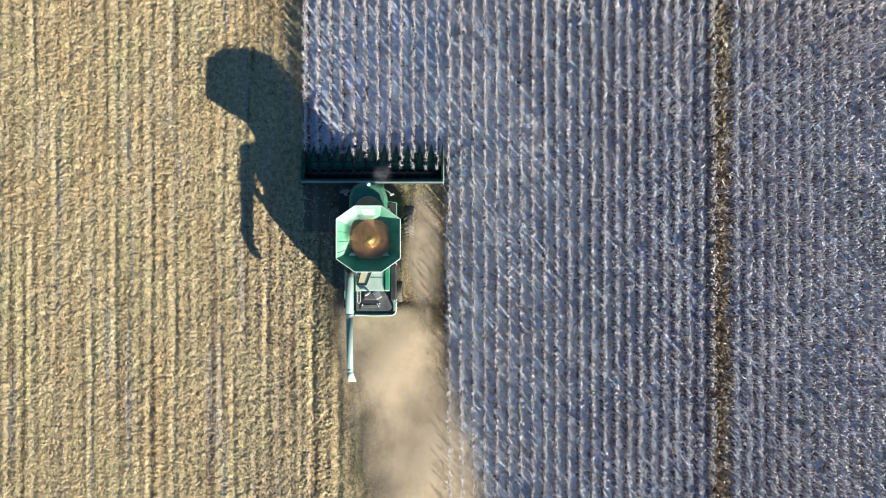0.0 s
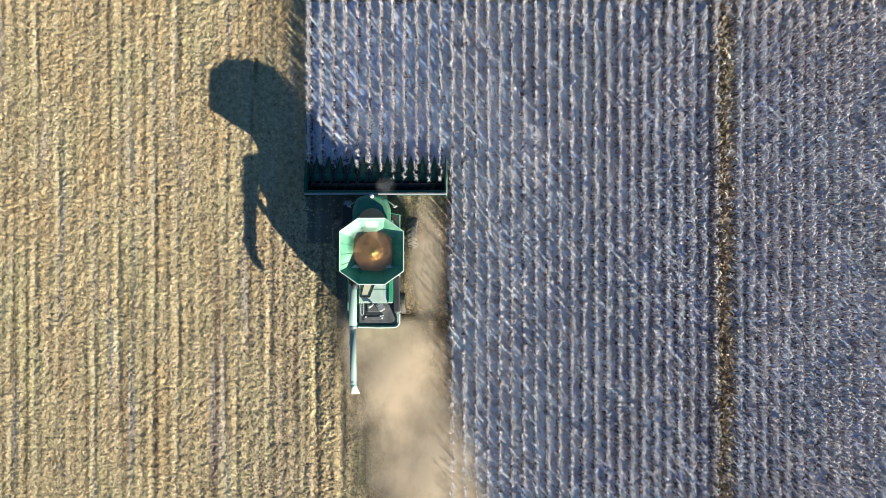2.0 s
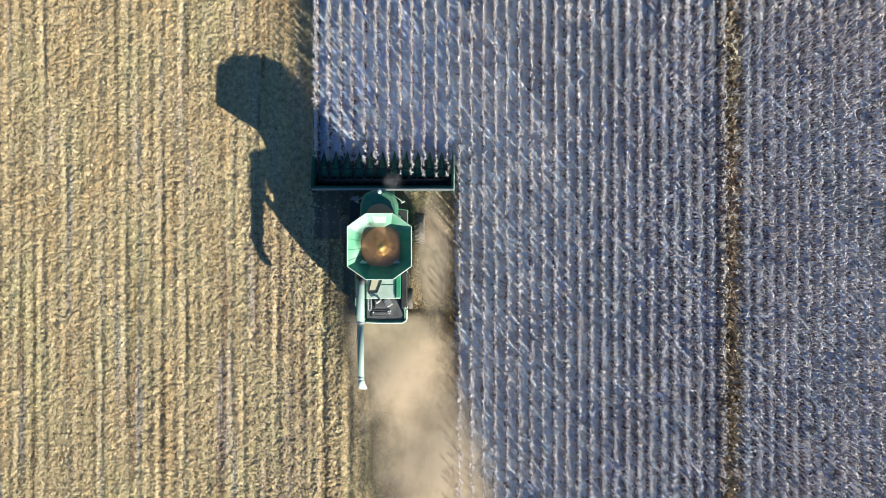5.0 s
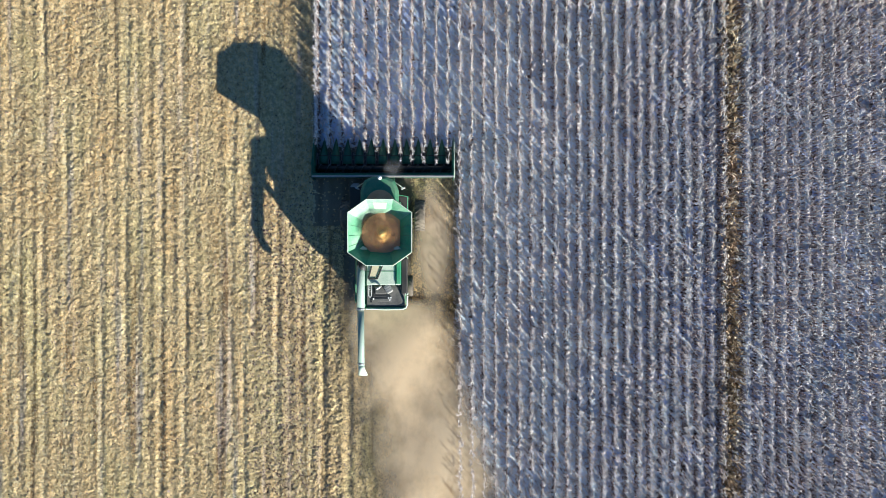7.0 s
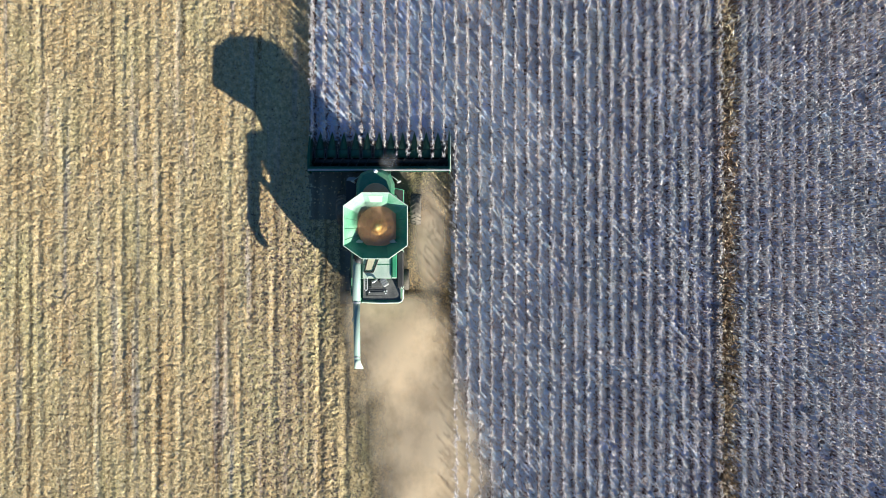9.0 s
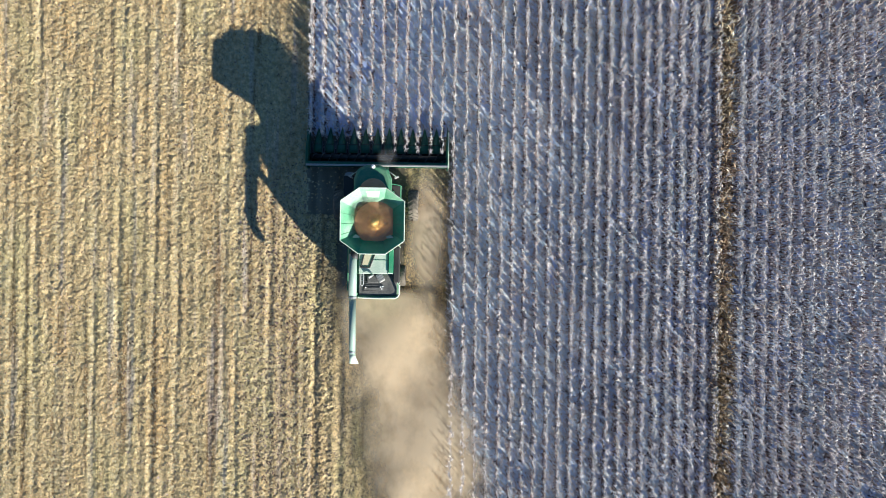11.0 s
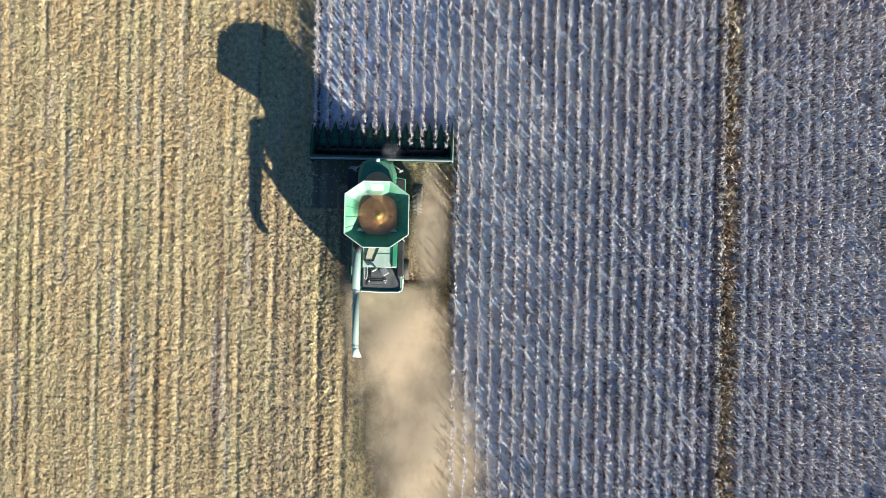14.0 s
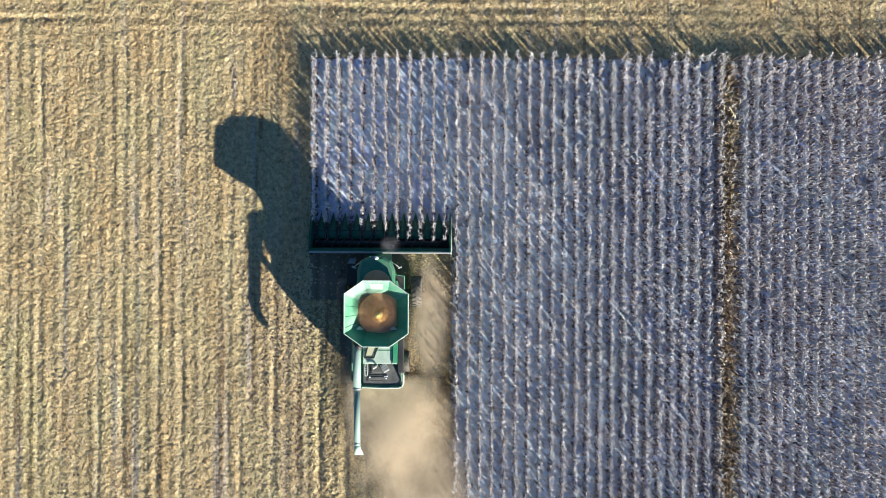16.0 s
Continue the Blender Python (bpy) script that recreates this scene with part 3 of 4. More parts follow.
# the deck behind the tank, and the engine bay
deck = part("engine_deck", box(-0.90, 1.22, -3.18, -1.55, 3.13, 3.24, 0.03), DECK, combine, "pale dusty green engine deck")
part("deck_seam", box(-0.88, 1.20, -2.36, -2.33, 3.24, 3.256, 0), GREEN, deck)
part("deck_seam", box(0.86, 0.90, -3.16, -1.56, 3.24, 3.262, 0), GREEN, deck)
part("deck_flank", box(0.92, 1.21, -3.12, -1.58, 3.24, 3.34, 0.03), DUSTY_GREEN, deck)
bm = bmesh.new()
hatch = [(-0.56, -1.90), (0.10, -1.90), (-0.24, -2.80), (-0.78, -2.80)]
for a, b in zip(hatch, hatch[1:] + hatch[:1]):
    tube([(*a, 3.28), (*b, 3.28)], 0.045, 6, bm)
part("hatch_frame", bm, BLACK, deck, "dark frame of an open hatch")
part("hatch_plate", slab([(x * 0.96 - 0.01, y * 0.985 - 0.03, 3.256) for x, y in hatch], 0.012), HATCH, deck, "dusty tan hatch plate")
part("engine_bay", box(-0.92, 1.40, -4.52, -3.2, 2.58, 2.80, 0.02), GRIME, combine, "black open engine bay")
for i in range(9):
    yy = -3.35 - i * 0.115
    part("grille_slat", box(-0.66, 0.30, yy - 0.02, yy + 0.02, 2.80, 2.84, 0), GRIME, combine)
part("engine_block", box(-0.42, 0.28, -3.75, -3.28, 2.7, 2.98, 0.05), GRIME, combine, "black engine cover")
bm = box(-0.2, 0.2, -0.27, 0.27, -0.09, 0.09, 0.05)
bmesh.ops.transform(bm, matrix=pose(0.42, -3.42, 3.12, 0, 0, 32), verts=bm.verts)
silencer = part("air_cleaner", bm, STEEL, combine, "pale grey tilted air cleaner box")
for k in (-0.12, 0.02, 0.16):
    bm = box(-0.19, 0.19, k - 0.012, k + 0.012, 0.088, 0.10, 0)
    bmesh.ops.transform(bm, matrix=pose(0.42, -3.42, 3.12, 0, 0, 32), verts=bm.verts)
    part("ridge", bm, GRIME, silencer)
part("exhaust_pipe", tube([(-0.05, -3.25, 3.0), (-0.05, -3.25, 3.34), (-0.10, -3.32, 3.44), (-0.28, -3.42, 3.46)], 0.065), STEEL, combine, "grey exhaust pipe")
bm = tube([(-0.62, -3.12, 3.18), (-0.60, -3.5, 3.2), (-0.62, -3.85, 3.18), (-0.70, -3.95, 3.14), (-0.78, -3.85, 3.18), (-0.79, -3.4, 3.2), (-0.76, -3.12, 3.18)], 0.035, 8)
part("coolant_pipe", bm, WORN, combine, "pale looped steel pipe")
for yy in (-3.2, -3.32, -3.46, -3.6):
    part("clamp", box(-0.83, -0.60, yy - 0.018, yy + 0.018, 3.10, 3.16, 0.004), WORN, combine)
for xx, yy in ((-0.5, -4.05), (0.42, -4.0), (0.55, -3.98), (0.5, -4.12)):
    part("cap", tube([(xx, yy, 2.78), (xx, yy, 2.9)], 0.045, 10), WHITE, combine, "small white cap")
part("rear_box", box(-0.62, 0.62, -4.22, -4.02, 2.78, 2.86, 0.03), GRIME, combine)

# the rounded air intake on the right flank
def rounded(x0, x1, y0, y1, z, r, steps=5):
    pts = []
    for cx, cy, a0 in ((x1 - r, y1 - r, 0), (x0 + r, y1 - r, 90), (x0 + r, y0 + r, 180), (x1 - r, y0 + r, 270)):
        for k in range(steps + 1):
            a = radians(a0 + 90 * k / steps)
            pts.append((cx + r * math.cos(a), cy + r * math.sin(a), z))
    return pts


part("air_intake", loft([rounded(1.22, 1.58, -3.75, -1.5, 2.5, 0.12), rounded(1.22, 1.58, -3.75, -1.5, 3.20, 0.12), rounded(1.26, 1.53, -3.68, -1.58, 3.28, 0.10)]), BLACK, combine, "black rounded air intake")
rim_pts = [p for p in rounded(1.20, 1.62, -3.80, -1.45, 3.22, 0.14)]
part("intake_rim", tube(rim_pts[:7] + rim_pts[18:], 0.03, 6), PALE, combine, "pale edge round the intake")
# pale rear rail
part("rear_rail", tube([(-0.98, -4.66, 2.86), (0.2, -4.70, 2.86), (1.28, -4.68, 2.86), (1.46, -4.60, 2.86), (1.55, -4.42, 2.86), (1.58, -3.85, 3.16)], 0.055, 8), PALE, combine, "pale rounded rail round the rear")
part("rear_hood", loft([rounded(-1.45, 1.45, -4.66, -4.54, 1.4, 0.05), rounded(-1.45, 1.5, -4.72, -4.54, 2.80, 0.08)]), GREEN, combine, "green rear hood")
part("straw_chopper", box(-1.15, 1.05, -4.72, -4.30, 0.80, 1.30, 0.06), BLACK, combine, "black straw chopper")

# grain tank
RIM, NECK, FLOOR = 4.6, 3.62, 3.15


def octagon(half_x, half_y, side_x, side_y, z):
    return [Vector(p) for p in ((-side_x, half_y, z), (-half_x, side_y, z), (-half_x, -side_y, z), (-side_x, -half_y, z), (side_x, -half_y, z), (half_x, -side_y, z), (half_x, side_y, z), (side_x, half_y, z))]


upper, lower, bottom = octagon(1.90, 1.96, 0.80, 1.18, RIM), octagon(1.04, 1.04, 0.58, 0.68, NECK), octagon(0.95, 0.95, 0.5, 0.6, FLOOR)
tank = part("grain_tank", loft([[p * 1.0 for p in octagon(1.3, 1.3, 0.8, 0.9, FLOOR - 0.02)], octagon(1.22, 1.2, 0.70, 0.80, NECK - 0.05), lower, bottom], cap=False), GREEN, combine, "green grain tank")
for i in range(8):
    j = (i + 1) % 8
    a, b, c, d = upper[i], upper[j], lower[j], lower[i]
    pale = i in (0, 7)          # front panels face the sun; their sunlight is painted in as paler green
    panel = part("tank_panel", slab([a, d, c, b], 0.025), LIT_LINING if pale else HALF_LIT_LINING if i in (1, 6) else DUSTY_GREEN, tank, "dusty green flared tank panel, paler to imitate sunlight" if pale else "green flared tank panel")
    part("panel_edge", tube([a, b], 0.032, 6), PALE, panel, "pale folded edge")
    part("panel_seam", tube([a + (d - a) * 0.04, d], 0.014, 5), GREEN, panel)
# joints across the flanks and brackets inside
for sx in (-1, 1):
    for yy in (0.45, -0.2, -0.85):
        part("joint", tube([(sx * 1.82, yy, RIM - 0.04), (sx * 1.10, yy * 0.66, NECK + 0.11)], 0.016, 5), GREEN, tank)
    part("bracket", slab([(sx * 1.05, -0.80, 3.98), (sx * 1.25, -1.0, 4.04), (sx * 0.82, -1.03, 4.04), (sx * 0.80, -0.92, 3.98)], 0.02), PALE, tank, "pale corner bracket")
part("tank_plate", slab([(-0.42, 1.78, 4.47), (-0.34, 1.42, 4.10), (0.34, 1.42, 4.10), (0.42, 1.78, 4.47)], 0.02), DECK, tank, "pale plate on the front panel")
part("loading_spout", tube([(0.80, -0.15, 3.6), (0.80, -0.1, 4.02), (0.66, -0.08, 4.10)], [0.11, 0.11, 0.09], 10), BLACK, tank, "dark loading auger spout")


def build_grain():
    """A heap of kernels: an uneven cone, with loose kernels on it."""
    bm = bmesh.new()
    rings = []
    for k in range(15):
        r = 1.30 * (k / 14) + 0.001
        ring = []
        for i in range(36):
            a = 2 * math.pi * i / 36
            wob = noise.noise(Vector((math.cos(a) * r * 2, math.sin(a) * r * 2, 1.3)))
            z = 3.80 + 0.48 * math.exp(-(r / 0.50) ** 2) + 0.12 * (1 - r / 1.3) + 0.05 * wob
            ring.append((0.16 + math.cos(a) * r, -0.10 + math.sin(a) * r, z))
        rings.append(ring)
    loft(rings, bm, cap=False)
    heap = part("grain_heap", bm, CHAFF, None, smooth=True)
    tagged(heap, label="brown dusty maize grain heaped in the grain tank", category="grain", kind="stuff")


build_grain()
bm = bmesh.new()
for i in range(1400):
    a, r = random.uniform(0, 6.283), 0.52 * random.random() ** 0.7
    x, y = 0.16 + math.cos(a) * r, -0.10 + math.sin(a) * r
    z = 3.815 + 0.48 * math.exp(-(r / 0.50) ** 2) + 0.12 * (1 - r / 1.3) + 0.05 * noise.noise(Vector((math.cos(a) * r * 2, math.sin(a) * r * 2, 1.3)))
    bmesh.ops.create_cube(bm, size=random.uniform(0.02, 0.045), matrix=pose(x, y, z, random.uniform(0, 90), random.uniform(0, 90), random.uniform(0, 90)))
tagged(part("loose_kernels", bm, KERNEL, None), label="loose yellow maize kernels on the heap", category="grain", kind="stuff")

# unloading auger, folded back along the left side
auger = part("unloading_auger", tube([(-1.23, -2.05, 3.42), (-1.23, -2.4, 3.55), (-1.22, -4.62, 3.60)], [0.22, 0.25, 0.25], 18), TUBE, combine, "pale grey unloading auger tube", smooth=True)
part("auger_tube", tube([(-1.22, -4.60, 3.60), (-1.20, -6.4, 3.62), (-1.18, -8.05, 3.63)], [0.205, 0.20, 0.195], 18), TUBE, auger, "slim pale grey tube", smooth=True)
part("auger_flange", tube([(-1.22, -4.58, 3.60), (-1.22, -4.68, 3.60)], 0.275, 18), WORN, auger)
part("auger_flange", tube([(-1.20, -7.90, 3.62), (-1.20, -7.98, 3.62)], 0.225, 18), WORN, auger)
part("spout", loft([[(-1.18 + 0.19 * math.cos(k), -8.0, 3.62 + 0.19 * math.sin(k)) for k in (6.283 * i / 12 for i in range(12))],
                    [(-1.15 + 0.21 * math.cos(k), -8.3, 3.58 + 0.19 * math.sin(k)) for k in (6.283 * i / 12 for i in range(12))],
                    [(-1.10 + 0.29 * math.cos(k), -8.66, 3.40 + 0.16 * math.sin(k)) for k in (6.283 * i / 12 for i in range(12))]]), PALE, auger, "pale discharge spout", smooth=True)
part("auger_elbow", tube([(-1.05, -1.2, 2.9), (-1.1, -1.6, 3.25), (-1.17, -2.0, 3.42), (-1.19, -2.3, 3.5)], 0.25, 14), BLACK, auger, "dark auger elbow", smooth=True)
part("auger_side_rail", tube([(-1.44, -2.0, 3.40), (-1.42, -4.5, 3.44)], 0.035, 6), PALE, auger)
part("auger_rest", box(-1.42, -0.98, -4.5, -4.38, 2.7, 3.42, 0.02), GREEN, combine)
part("work_lamp_wire", tube([(-1.34, -5.2, 3.45), (-1.46, -5.6, 3.5), (-1.5, -5.85, 3.42)], 0.018, 5), PALE, auger)

# cab
def cab_ring(z, grow):
    pts = []
    for x, y in ((-1.06, 1.75), (-1.06, 2.55), (-0.86, 3.12), (-0.42, 3.36), (0.30, 3.36), (0.72, 3.12), (0.92, 2.55), (0.92, 1.75)):
        pts.append((AX + (x - AX) * grow * 1.12, 2.4 + (y - 2.4) * grow, z))
    return pts


cab = part("cab", loft([cab_ring(1.9, 0.86), cab_ring(2.3, 0.92), cab_ring(3.6, 0.94)]), GLASS, combine, "tinted glass cab")
part("cab_roof", loft([cab_ring(3.60, 1.0), cab_ring(3.72, 1.04), cab_ring(3.86, 1.0), cab_ring(3.93, 0.86)]), GREEN, cab, "green rounded cab roof")
part("cab_floor", loft([cab_ring(1.75, 0.86), cab_ring(1.95, 0.9)]), BLACK, cab)
def roof_patch(grow, z):
    return [(AX + 0.05 + grow * math.cos(k), max(1.5, 1.72 + grow * math.sin(k)), z) for k in (math.pi * (-0.08 + 1.16 * i / 24) for i in range(25))]


part("roof_chaff", loft([roof_patch(0.88, 3.90), roof_patch(0.84, 3.955)]), CHAFF, cab, "tan chaff dust lying on the roof")
for x, y in ((-1.0, 1.85), (0.86, 1.85), (-0.82, 3.0), (0.66, 3.0)):
    part("pillar", tube([(x, y, 1.95), (x, y, 3.64)], 0.045, 6), BLACK, cab)
bm = bmesh.new()
bmesh.ops.create_uvsphere(bm, u_segments=16, v_segments=8, radius=0.13, matrix=pose(-0.05, 3.30, 3.93))
part("gps_receiver", bm, WHITE, cab, "white satellite receiver dome", smooth=True)
for sx in (-1, 1):
    arm = part("mirror_arm", tube([(AX + sx * 0.95, 3.05, 3.45), (AX + sx * 1.2, 2.88, 3.5), (AX + sx * 1.42, 2.70, 3.42)], 0.022, 6), PALE, cab)
    bm = box(-0.13, 0.13, -0.05, 0.05, -0.28, 0.22, 0.03)
    bmesh.ops.transform(bm, matrix=pose(AX + sx * 1.40, 2.72, 3.22, 0, 0, sx * 25), verts=bm.verts)
    part("mirror", bm, STEEL, arm, "grey mirror housing")
for sx in (-0.6, -0.3, 0.3, 0.6):
    part("work_lamp", box(AX + sx - 0.08, AX + sx + 0.08, 3.38 - abs(sx) * 0.30, 3.47 - abs(sx) * 0.30, 3.60, 3.72, 0.02), WHITE, cab)

# platform, ladder and rails beside the cab
part("platform", box(-2.05, -1.12, 1.6, 2.9, 1.85, 1.93, 0.01), BLACK, combine, "dark steel platform")
for x in (-2.02, -1.62):
    part("ladder_rail", tube([(x, 2.9, 1.9), (x, 3.15, 0.55)], 0.03, 6), STEEL, combine)
for i in range(5):
    part("ladder_step", box(-2.02, -1.62, 2.92 + i * 0.05, 3.04 + i * 0.05, 1.65 - i * 0.26, 1.69 - i * 0.26, 0), STEEL, combine)
part("service_platform", box(0.95, 1.62, 1.35, 2.25, 2.55, 2.62, 0.01), BLACK, combine, "dark service platform")
bm = bmesh.new()
for a, b in (((1.6, 1.4, 2.6), (1.6, 1.4, 3.5)), ((1.6, 2.2, 2.6), (1.6, 2.2, 3.5)), ((1.6, 1.4, 3.5), (1.6, 2.2, 3.5)), ((1.6, 1.4, 3.05), (1.6, 2.2, 3.05)), ((1.6, 2.2, 3.5), (1.05, 2.3, 3.5)), ((1.05, 2.3, 3.5), (1.05, 2.3, 2.6))):
    tube([a, b], 0.024, 6, bm)
part("hand_rail", bm, DUSTY_GREEN, combine, "thin green hand rail")

# feeder house
part("feeder_house", loft([[(AX - 0.7, 1.7, 1.0), (AX + 0.7, 1.7, 1.0), (AX + 0.7, 1.7, 1.9), (AX - 0.7, 1.7, 1.9)], [(AX - 0.75, 3.75, 0.35), (AX + 0.75, 3.75, 0.35), (AX + 0.75, 3.75, 1.05), (AX - 0.75, 3.75, 1.05)]]), GREEN, combine, "green sloping feeder house")

# maize header, twelve rows
HEAD_LEFT = LEFT + 0.14
header = part("maize_header", slab([(HEAD_LEFT, 3.70, 1.36), (HEAD_LEFT, 3.92, 0.30), (RIGHT, 3.92, 0.30), (RIGHT, 3.70, 1.36)], 0.03), GREEN, combine, "green twelve-row maize header")
# floor, auger, flighting and chains take dark colours to imitate the trough's shade
part("header_floor", box(HEAD_LEFT, RIGHT, 3.85, 4.75, 0.22, 0.28, 0.01), BLACK, header)
part("header_beam", box(HEAD_LEFT, RIGHT, 3.56, 3.68, 1.28, 1.44, 0.03), STEEL, header, "pale grey rear beam")
part("header_beam", box(HEAD_LEFT, RIGHT, 3.58, 3.72, 0.35, 0.50, 0.03), SHADED_HEADER_GREEN, header)
part("header_shelf", box(HEAD_LEFT, RIGHT, 3.70, 3.84, 1.30, 1.34, 0.01), SHADED_HEADER_GREEN, header)
cross = part("cross_auger", tube([(HEAD_LEFT + 0.05, 4.22, 0.55), (RIGHT - 0.05, 4.22, 0.55)], 0.16, 12), BLACK, header, "dark cross auger", smooth=True)
for sx in (-1, 1):
    bm = bmesh.new()
    pts = []
    turns, steps = 7, 16
    for i in range(turns * steps + 1):
        a = 2 * math.pi * i / steps * sx
        x = MID + sx * (4.5 - 3.9 * i / (turns * steps))
        pts.append([(x, 4.22 + r * math.cos(a), 0.55 + r * math.sin(a)) for r in (0.15, 0.27)])
    loft([[p[0], p[1], (p[1][0] + 0.012, *p[1][1:]), (p[0][0] + 0.012, *p[0][1:])] for p in pts], bm)
    part("flighting", bm, GRIME, cross, "worn auger flighting")


def snout_bmesh():
    """One pointed row divider, with a rounded back."""
    rings = []
    for y, half, low, high in ((4.50, 0.29, 0.34, 0.66), (4.95, 0.30, 0.28, 0.68), (5.10, 0.25, 0.22, 0.62), (5.55, 0.17, 0.14, 0.44), (5.95, 0.08, 0.08, 0.27), (6.20, 0.015, 0.06, 0.14)):
        rings.append([(sx * half, y, low + (high - low) * sz) for sx, sz in ((-1, 0), (-1, 0.45), (-0.7, 0.82), (0, 1.0), (0.7, 0.82), (1, 0.45), (1, 0))])
    return loft(rings)


first = None
for i in range(11):
    x = MID + (i - 5) * ROW
    if first is None:
        first = part("snout", snout_bmesh(), SHADED_HEADER_GREEN, header, "green pointed row divider", smooth=True)
        first.location.x = x
        part("snout_hinge", tube([(-0.27, 5.02, 0.58), (0, 5.03, 0.69), (0.27, 5.02, 0.58)], 0.02, 6), BLACK, first)
    else:
        copy_thing(first, pose(x, 0, 0))
unit = None
for i in range(12):
    x = MID + (i - 5.5) * ROW
    if unit is None:
        bm = box(-0.075, -0.02, 4.42, 5.25, 0.46, 0.50, 0.01)
        box(0.02, 0.075, 4.42, 5.25, 0.46, 0.50, 0.01, bm)
        unit = part("deck_plate", bm, BLACK, header, "steel stripper plates with gathering chain")
        unit.location.x = x
        for sx in (-1, 1):
            rings = []
            for k in range(29):
                out = 0.115 if k % 4 in (1, 2) else 0.085
                y = 4.46 + k * 0.027
                rings.append([(sx * 0.05, y, 0.505), (sx * out, y, 0.505), (sx * out, y, 0.555), (sx * 0.05, y, 0.555)])
            part("gathering_chain", loft(rings), GRIME, unit, "dark toothed gathering chain")
    else:
        copy_thing(unit, pose(x, 0, 0))
for sx, x in ((-1, HEAD_LEFT), (1, RIGHT)):
    rings = []
    for y, half, low, high in ((3.45, 0.05, 0.35, 1.15), (4.0, 0.10, 0.20, 1.20), (5.0, 0.10, 0.15, 1.05), (5.7, 0.08, 0.10, 0.70), (6.25, 0.02, 0.06, 0.2)):
        rings.append([(x - sx * 0.03 + k * half, y, low + (high - low) * v) for k, v in ((-1, 0), (-1, 0.8), (-0.5, 1), (0.5, 1), (1, 0.8), (1, 0))])
    end = part("end_divider", loft(rings), SHADED_HEADER_GREEN, header, "green end divider")
    # right tube painted pale as in sun, left one dark as in shade
    part("divider_tube", tube([(x + sx * 0.02, 3.5, 1.25), (x + sx * 0.03, 4.6, 1.22), (x + sx * 0.02, 5.9, 0.62)], 0.03, 6), PALE if sx > 0 else SHADED_HEADER_GREEN, end)


# ---- dust behind the straw chopper ----
def dust_material(name, plume, centre, radii, thick, colour, core):
    """Dust in the air: thin at its ragged edges. plume: the trail behind the machine, else a puff over the header."""
    m = bpy.data.materials.new(name)
    m.use_nodes = True
    t = m.node_tree
    t.nodes.remove(t.nodes["Principled BSDF"])
    g = t.nodes.new("ShaderNodeNewGeometry")
    sep = t.nodes.new("ShaderNodeSeparateXYZ")
    t.links.new(g.outputs["Position"], sep.inputs[0])

    def calc(op, a, b=0.0, c=0.0):
        n = t.nodes.new("ShaderNodeMath")
        n.operation = op
        for i, v in enumerate((a, b, c)):
            if isinstance(v, bpy.types.NodeSocket):
                t.links.new(v, n.inputs[i])
            else:
                n.inputs[i].default_value = v
        return n.outputs[0]

    def smooth(v, lo, hi):
        n = t.nodes.new("ShaderNodeMapRange")
        n.interpolation_type = "SMOOTHSTEP"
        t.links.new(v, n.inputs[0])
        n.inputs[1].default_value, n.inputs[2].default_value = lo, hi
        return n.outputs[0]
    x, y = sep.outputs[0], sep.outputs[1]
    if plume:
        back = calc("MULTIPLY_ADD", y, -1.0, -4.0)          # metres behind the machine
        middle = calc("MULTIPLY_ADD", back, 0.23, 0.65)
        half = calc("MINIMUM", calc("MULTIPLY_ADD", back, 0.04, 3.2), 3.6)
        off = calc("DIVIDE", calc("ABSOLUTE", calc("SUBTRACT", x, middle)), half)
        swirl = texture(t, 0.42, (1, 0.7, 1.2), detail=4, rough=0.6)
        edge = calc("ADD", off, calc("MULTIPLY_ADD", swirl, 1.1, -0.55))
        body = calc("MULTIPLY", smooth(calc("MULTIPLY", edge, -1.0), -1.15, -0.35), smooth(back, 0.0, 1.0))
        body = calc("MULTIPLY", body, calc("MULTIPLY_ADD", smooth(back, 16.0, 26.0), -1.0, 1.0))
        low, more, grow = 0.50, 0.30, 0.5
    else:
        off = calc("SQRT", calc("ADD", calc("POWER", calc("DIVIDE", calc("ADD", x, -centre[0]), radii[0]), 2.0), calc("POWER", calc("DIVIDE", calc("ADD", y, -centre[1]), radii[1]), 2.0)))
        body = calc("MULTIPLY_ADD", smooth(off, core, 1.0), -1.0, 1.0)
        low, more, grow = thick * 0.5, thick, 2.0 / max(radii)
    puffs = texture(t, grow, (1, 0.8, 1), detail=5, rough=0.55)
    dense = calc("MULTIPLY", body, calc("MULTIPLY_ADD", smooth(puffs, 0.36, 0.66), more, low))
    d = t.nodes.new("ShaderNodeBsdfDiffuse")
    d.inputs[0].default_value = (*colour, 1)
    s = t.nodes.new("ShaderNodeBsdfTranslucent")
    s.inputs[0].default_value = (*colour, 1)
    both, clear = add(t, "MixShader", Fac=0.45), t.nodes.new("ShaderNodeMixShader")
    t.links.new(d.outputs[0], both.inputs[1])
    t.links.new(s.outputs[0], both.inputs[2])
    t.links.new(dense, clear.inputs[0])
    t.links.new(t.nodes.new("ShaderNodeBsdfTransparent").outputs[0], clear.inputs[1])
    t.links.new(both.outputs[0], clear.inputs[2])
    t.links.new(clear.outputs[0], t.nodes["Material Output"].inputs[0])
    return m


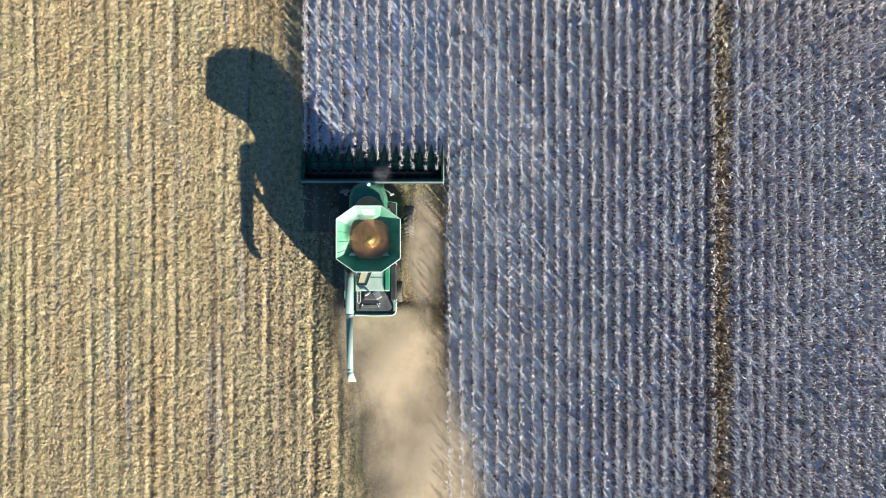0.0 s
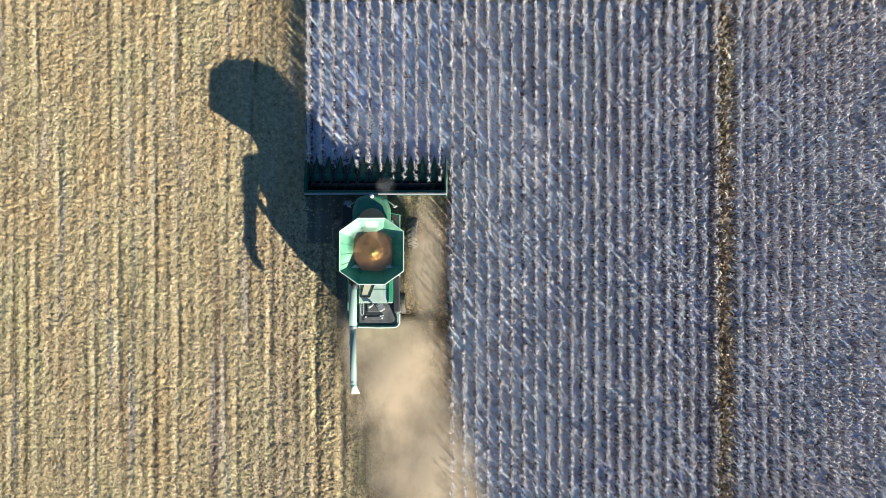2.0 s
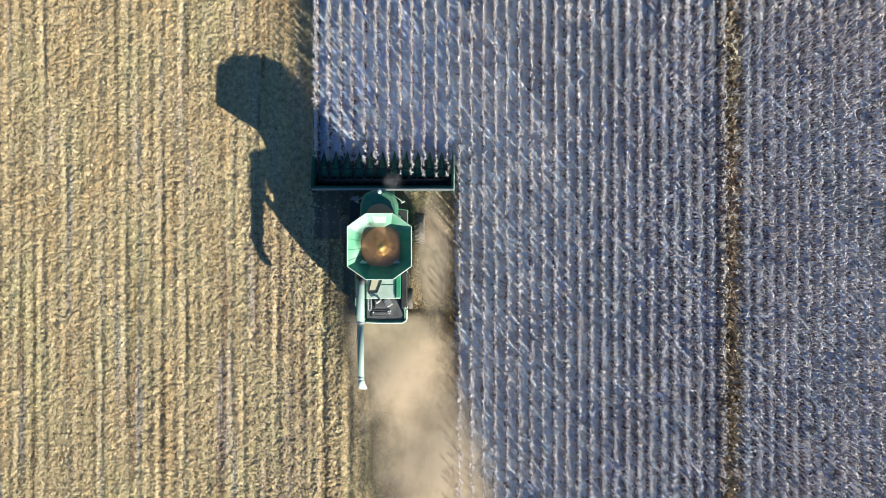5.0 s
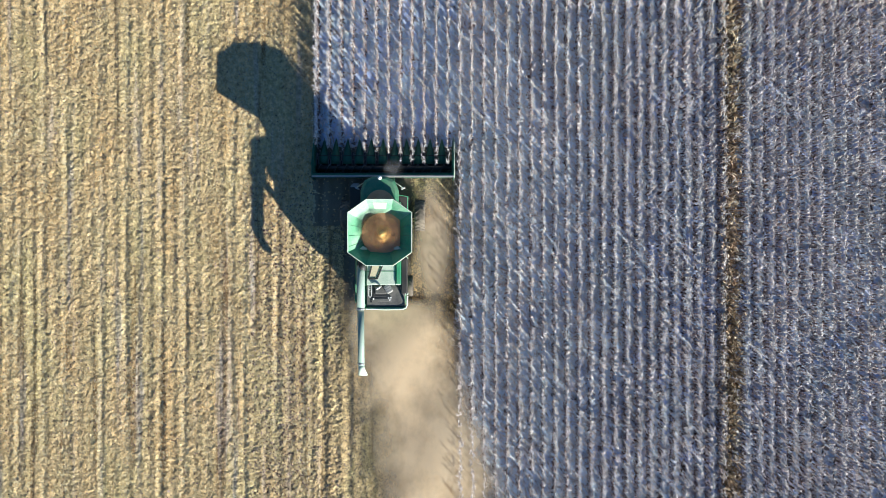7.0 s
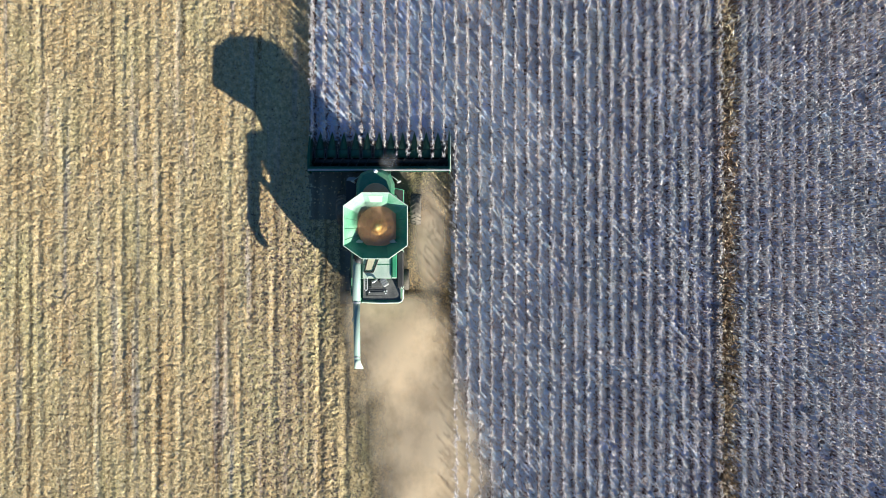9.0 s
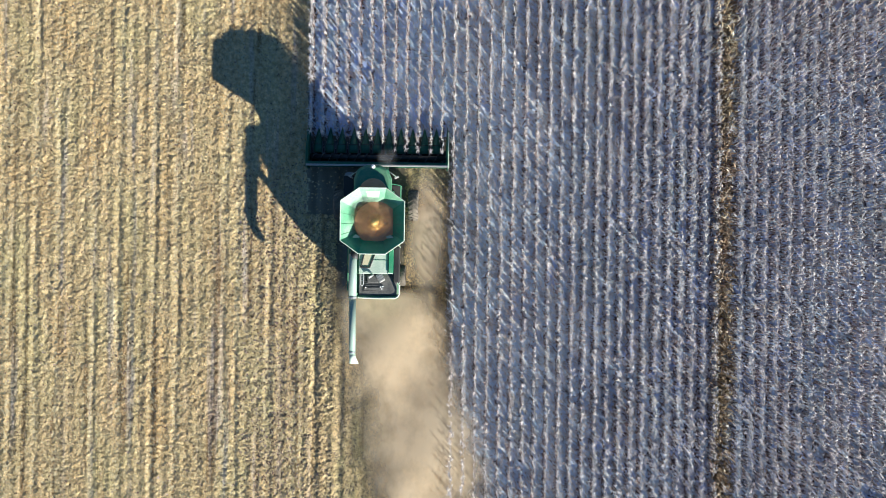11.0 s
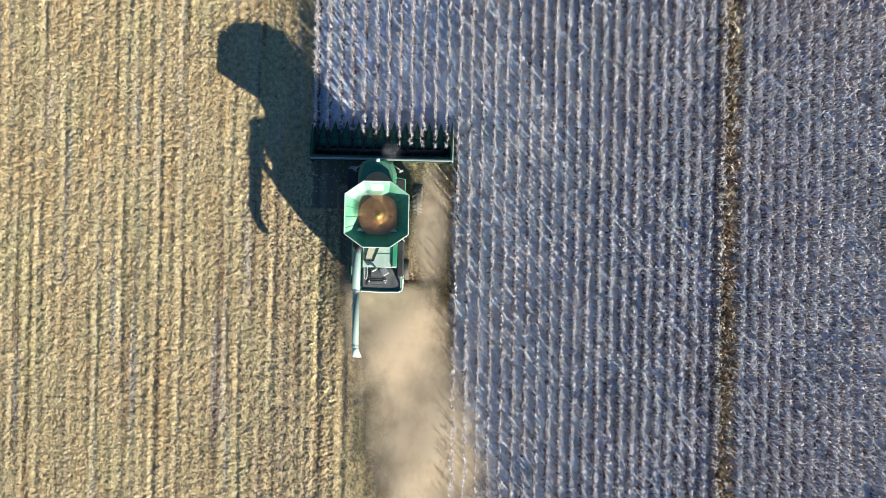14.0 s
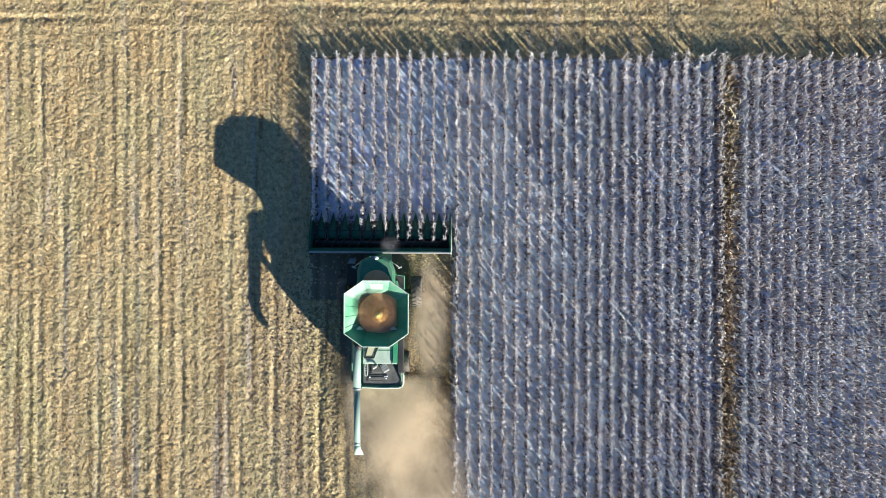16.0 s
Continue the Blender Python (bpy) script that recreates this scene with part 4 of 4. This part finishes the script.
def build_dust(name, label, heights, x0, x1, y0, y1, step, plume=False, centre=(0, 0), radii=(1, 1), thick=0.3, colour=(0.84, 0.70, 0.48), core=0.15):
    """Billowing veils of dust, one over the other, each rising and falling on its own, cut to the outline of the cloud."""
    vs, fs, count = [], [], 0
    xs, ys = np.arange(x0, x1, step), np.arange(y0, y1, step)
    gx, gy = np.meshgrid(xs, ys)
    for k, z in enumerate(heights):
        gz = z + min(0.16, step * 0.4) * np.sin(gx * 0.9 + k * 1.7 + 0.6 * np.sin(gy * 0.5)) * np.cos(gy * 0.7 + k) + min(0.09, step * 0.2) * np.sin(gx * 2.3 + gy * 1.9 + k)
        v = np.stack([gx, gy, gz], -1).reshape(-1, 3)
        n = len(xs)
        i = (np.arange(len(ys) - 1)[:, None] * n + np.arange(n - 1)[None]).ravel()
        f = np.stack([i, i + 1, i + n + 1, i + n], -1)
        mid = v[f].mean(1)
        if plume:
            back = -mid[:, 1] - 4.0
            f = f[np.abs(mid[:, 0] - 0.65 - 0.23 * back) < 1.62 * np.minimum(3.2 + 0.04 * back, 3.6)]
        vs.append(v)
        fs.append(f + count)
        count += len(v)
    scatter(name, vs, fs, dust_material(name, plume, centre, radii, thick, colour, core), label, "dust", smooth=True)


build_dust("dust_cloud", "tan dust cloud billowing over the fresh swath", (0.4, 0.75, 1.2), -5.0, 11.0, -30.0, -3.6, 0.4, True)
build_dust("dust_puff", "faint dust puff over the middle of the maize header", (1.6,), -0.6, 1.9, 2.9, 5.3, 0.1, centre=(0.62, 4.1), radii=(0.75, 0.7), thick=0.22, colour=(0.62, 0.61, 0.60))
build_dust("tank_dust", "brown grain dust hanging in the grain tank", (4.16, 4.26, 4.36), -1.5, 1.5, -1.5, 1.6, 0.15, centre=(0.0, 0.12), radii=(1.38, 1.32), thick=0.40, colour=(0.36, 0.22, 0.12), core=0.45)
build_dust("dust_haze", "thin tan dust haze over the bare swath beside the combine", (0.5, 0.8), 1.5, 5.2, -5.6, 4.4, 0.4, centre=(3.15, -0.6), radii=(1.55, 5.4), thick=0.5, colour=(0.70, 0.58, 0.42))
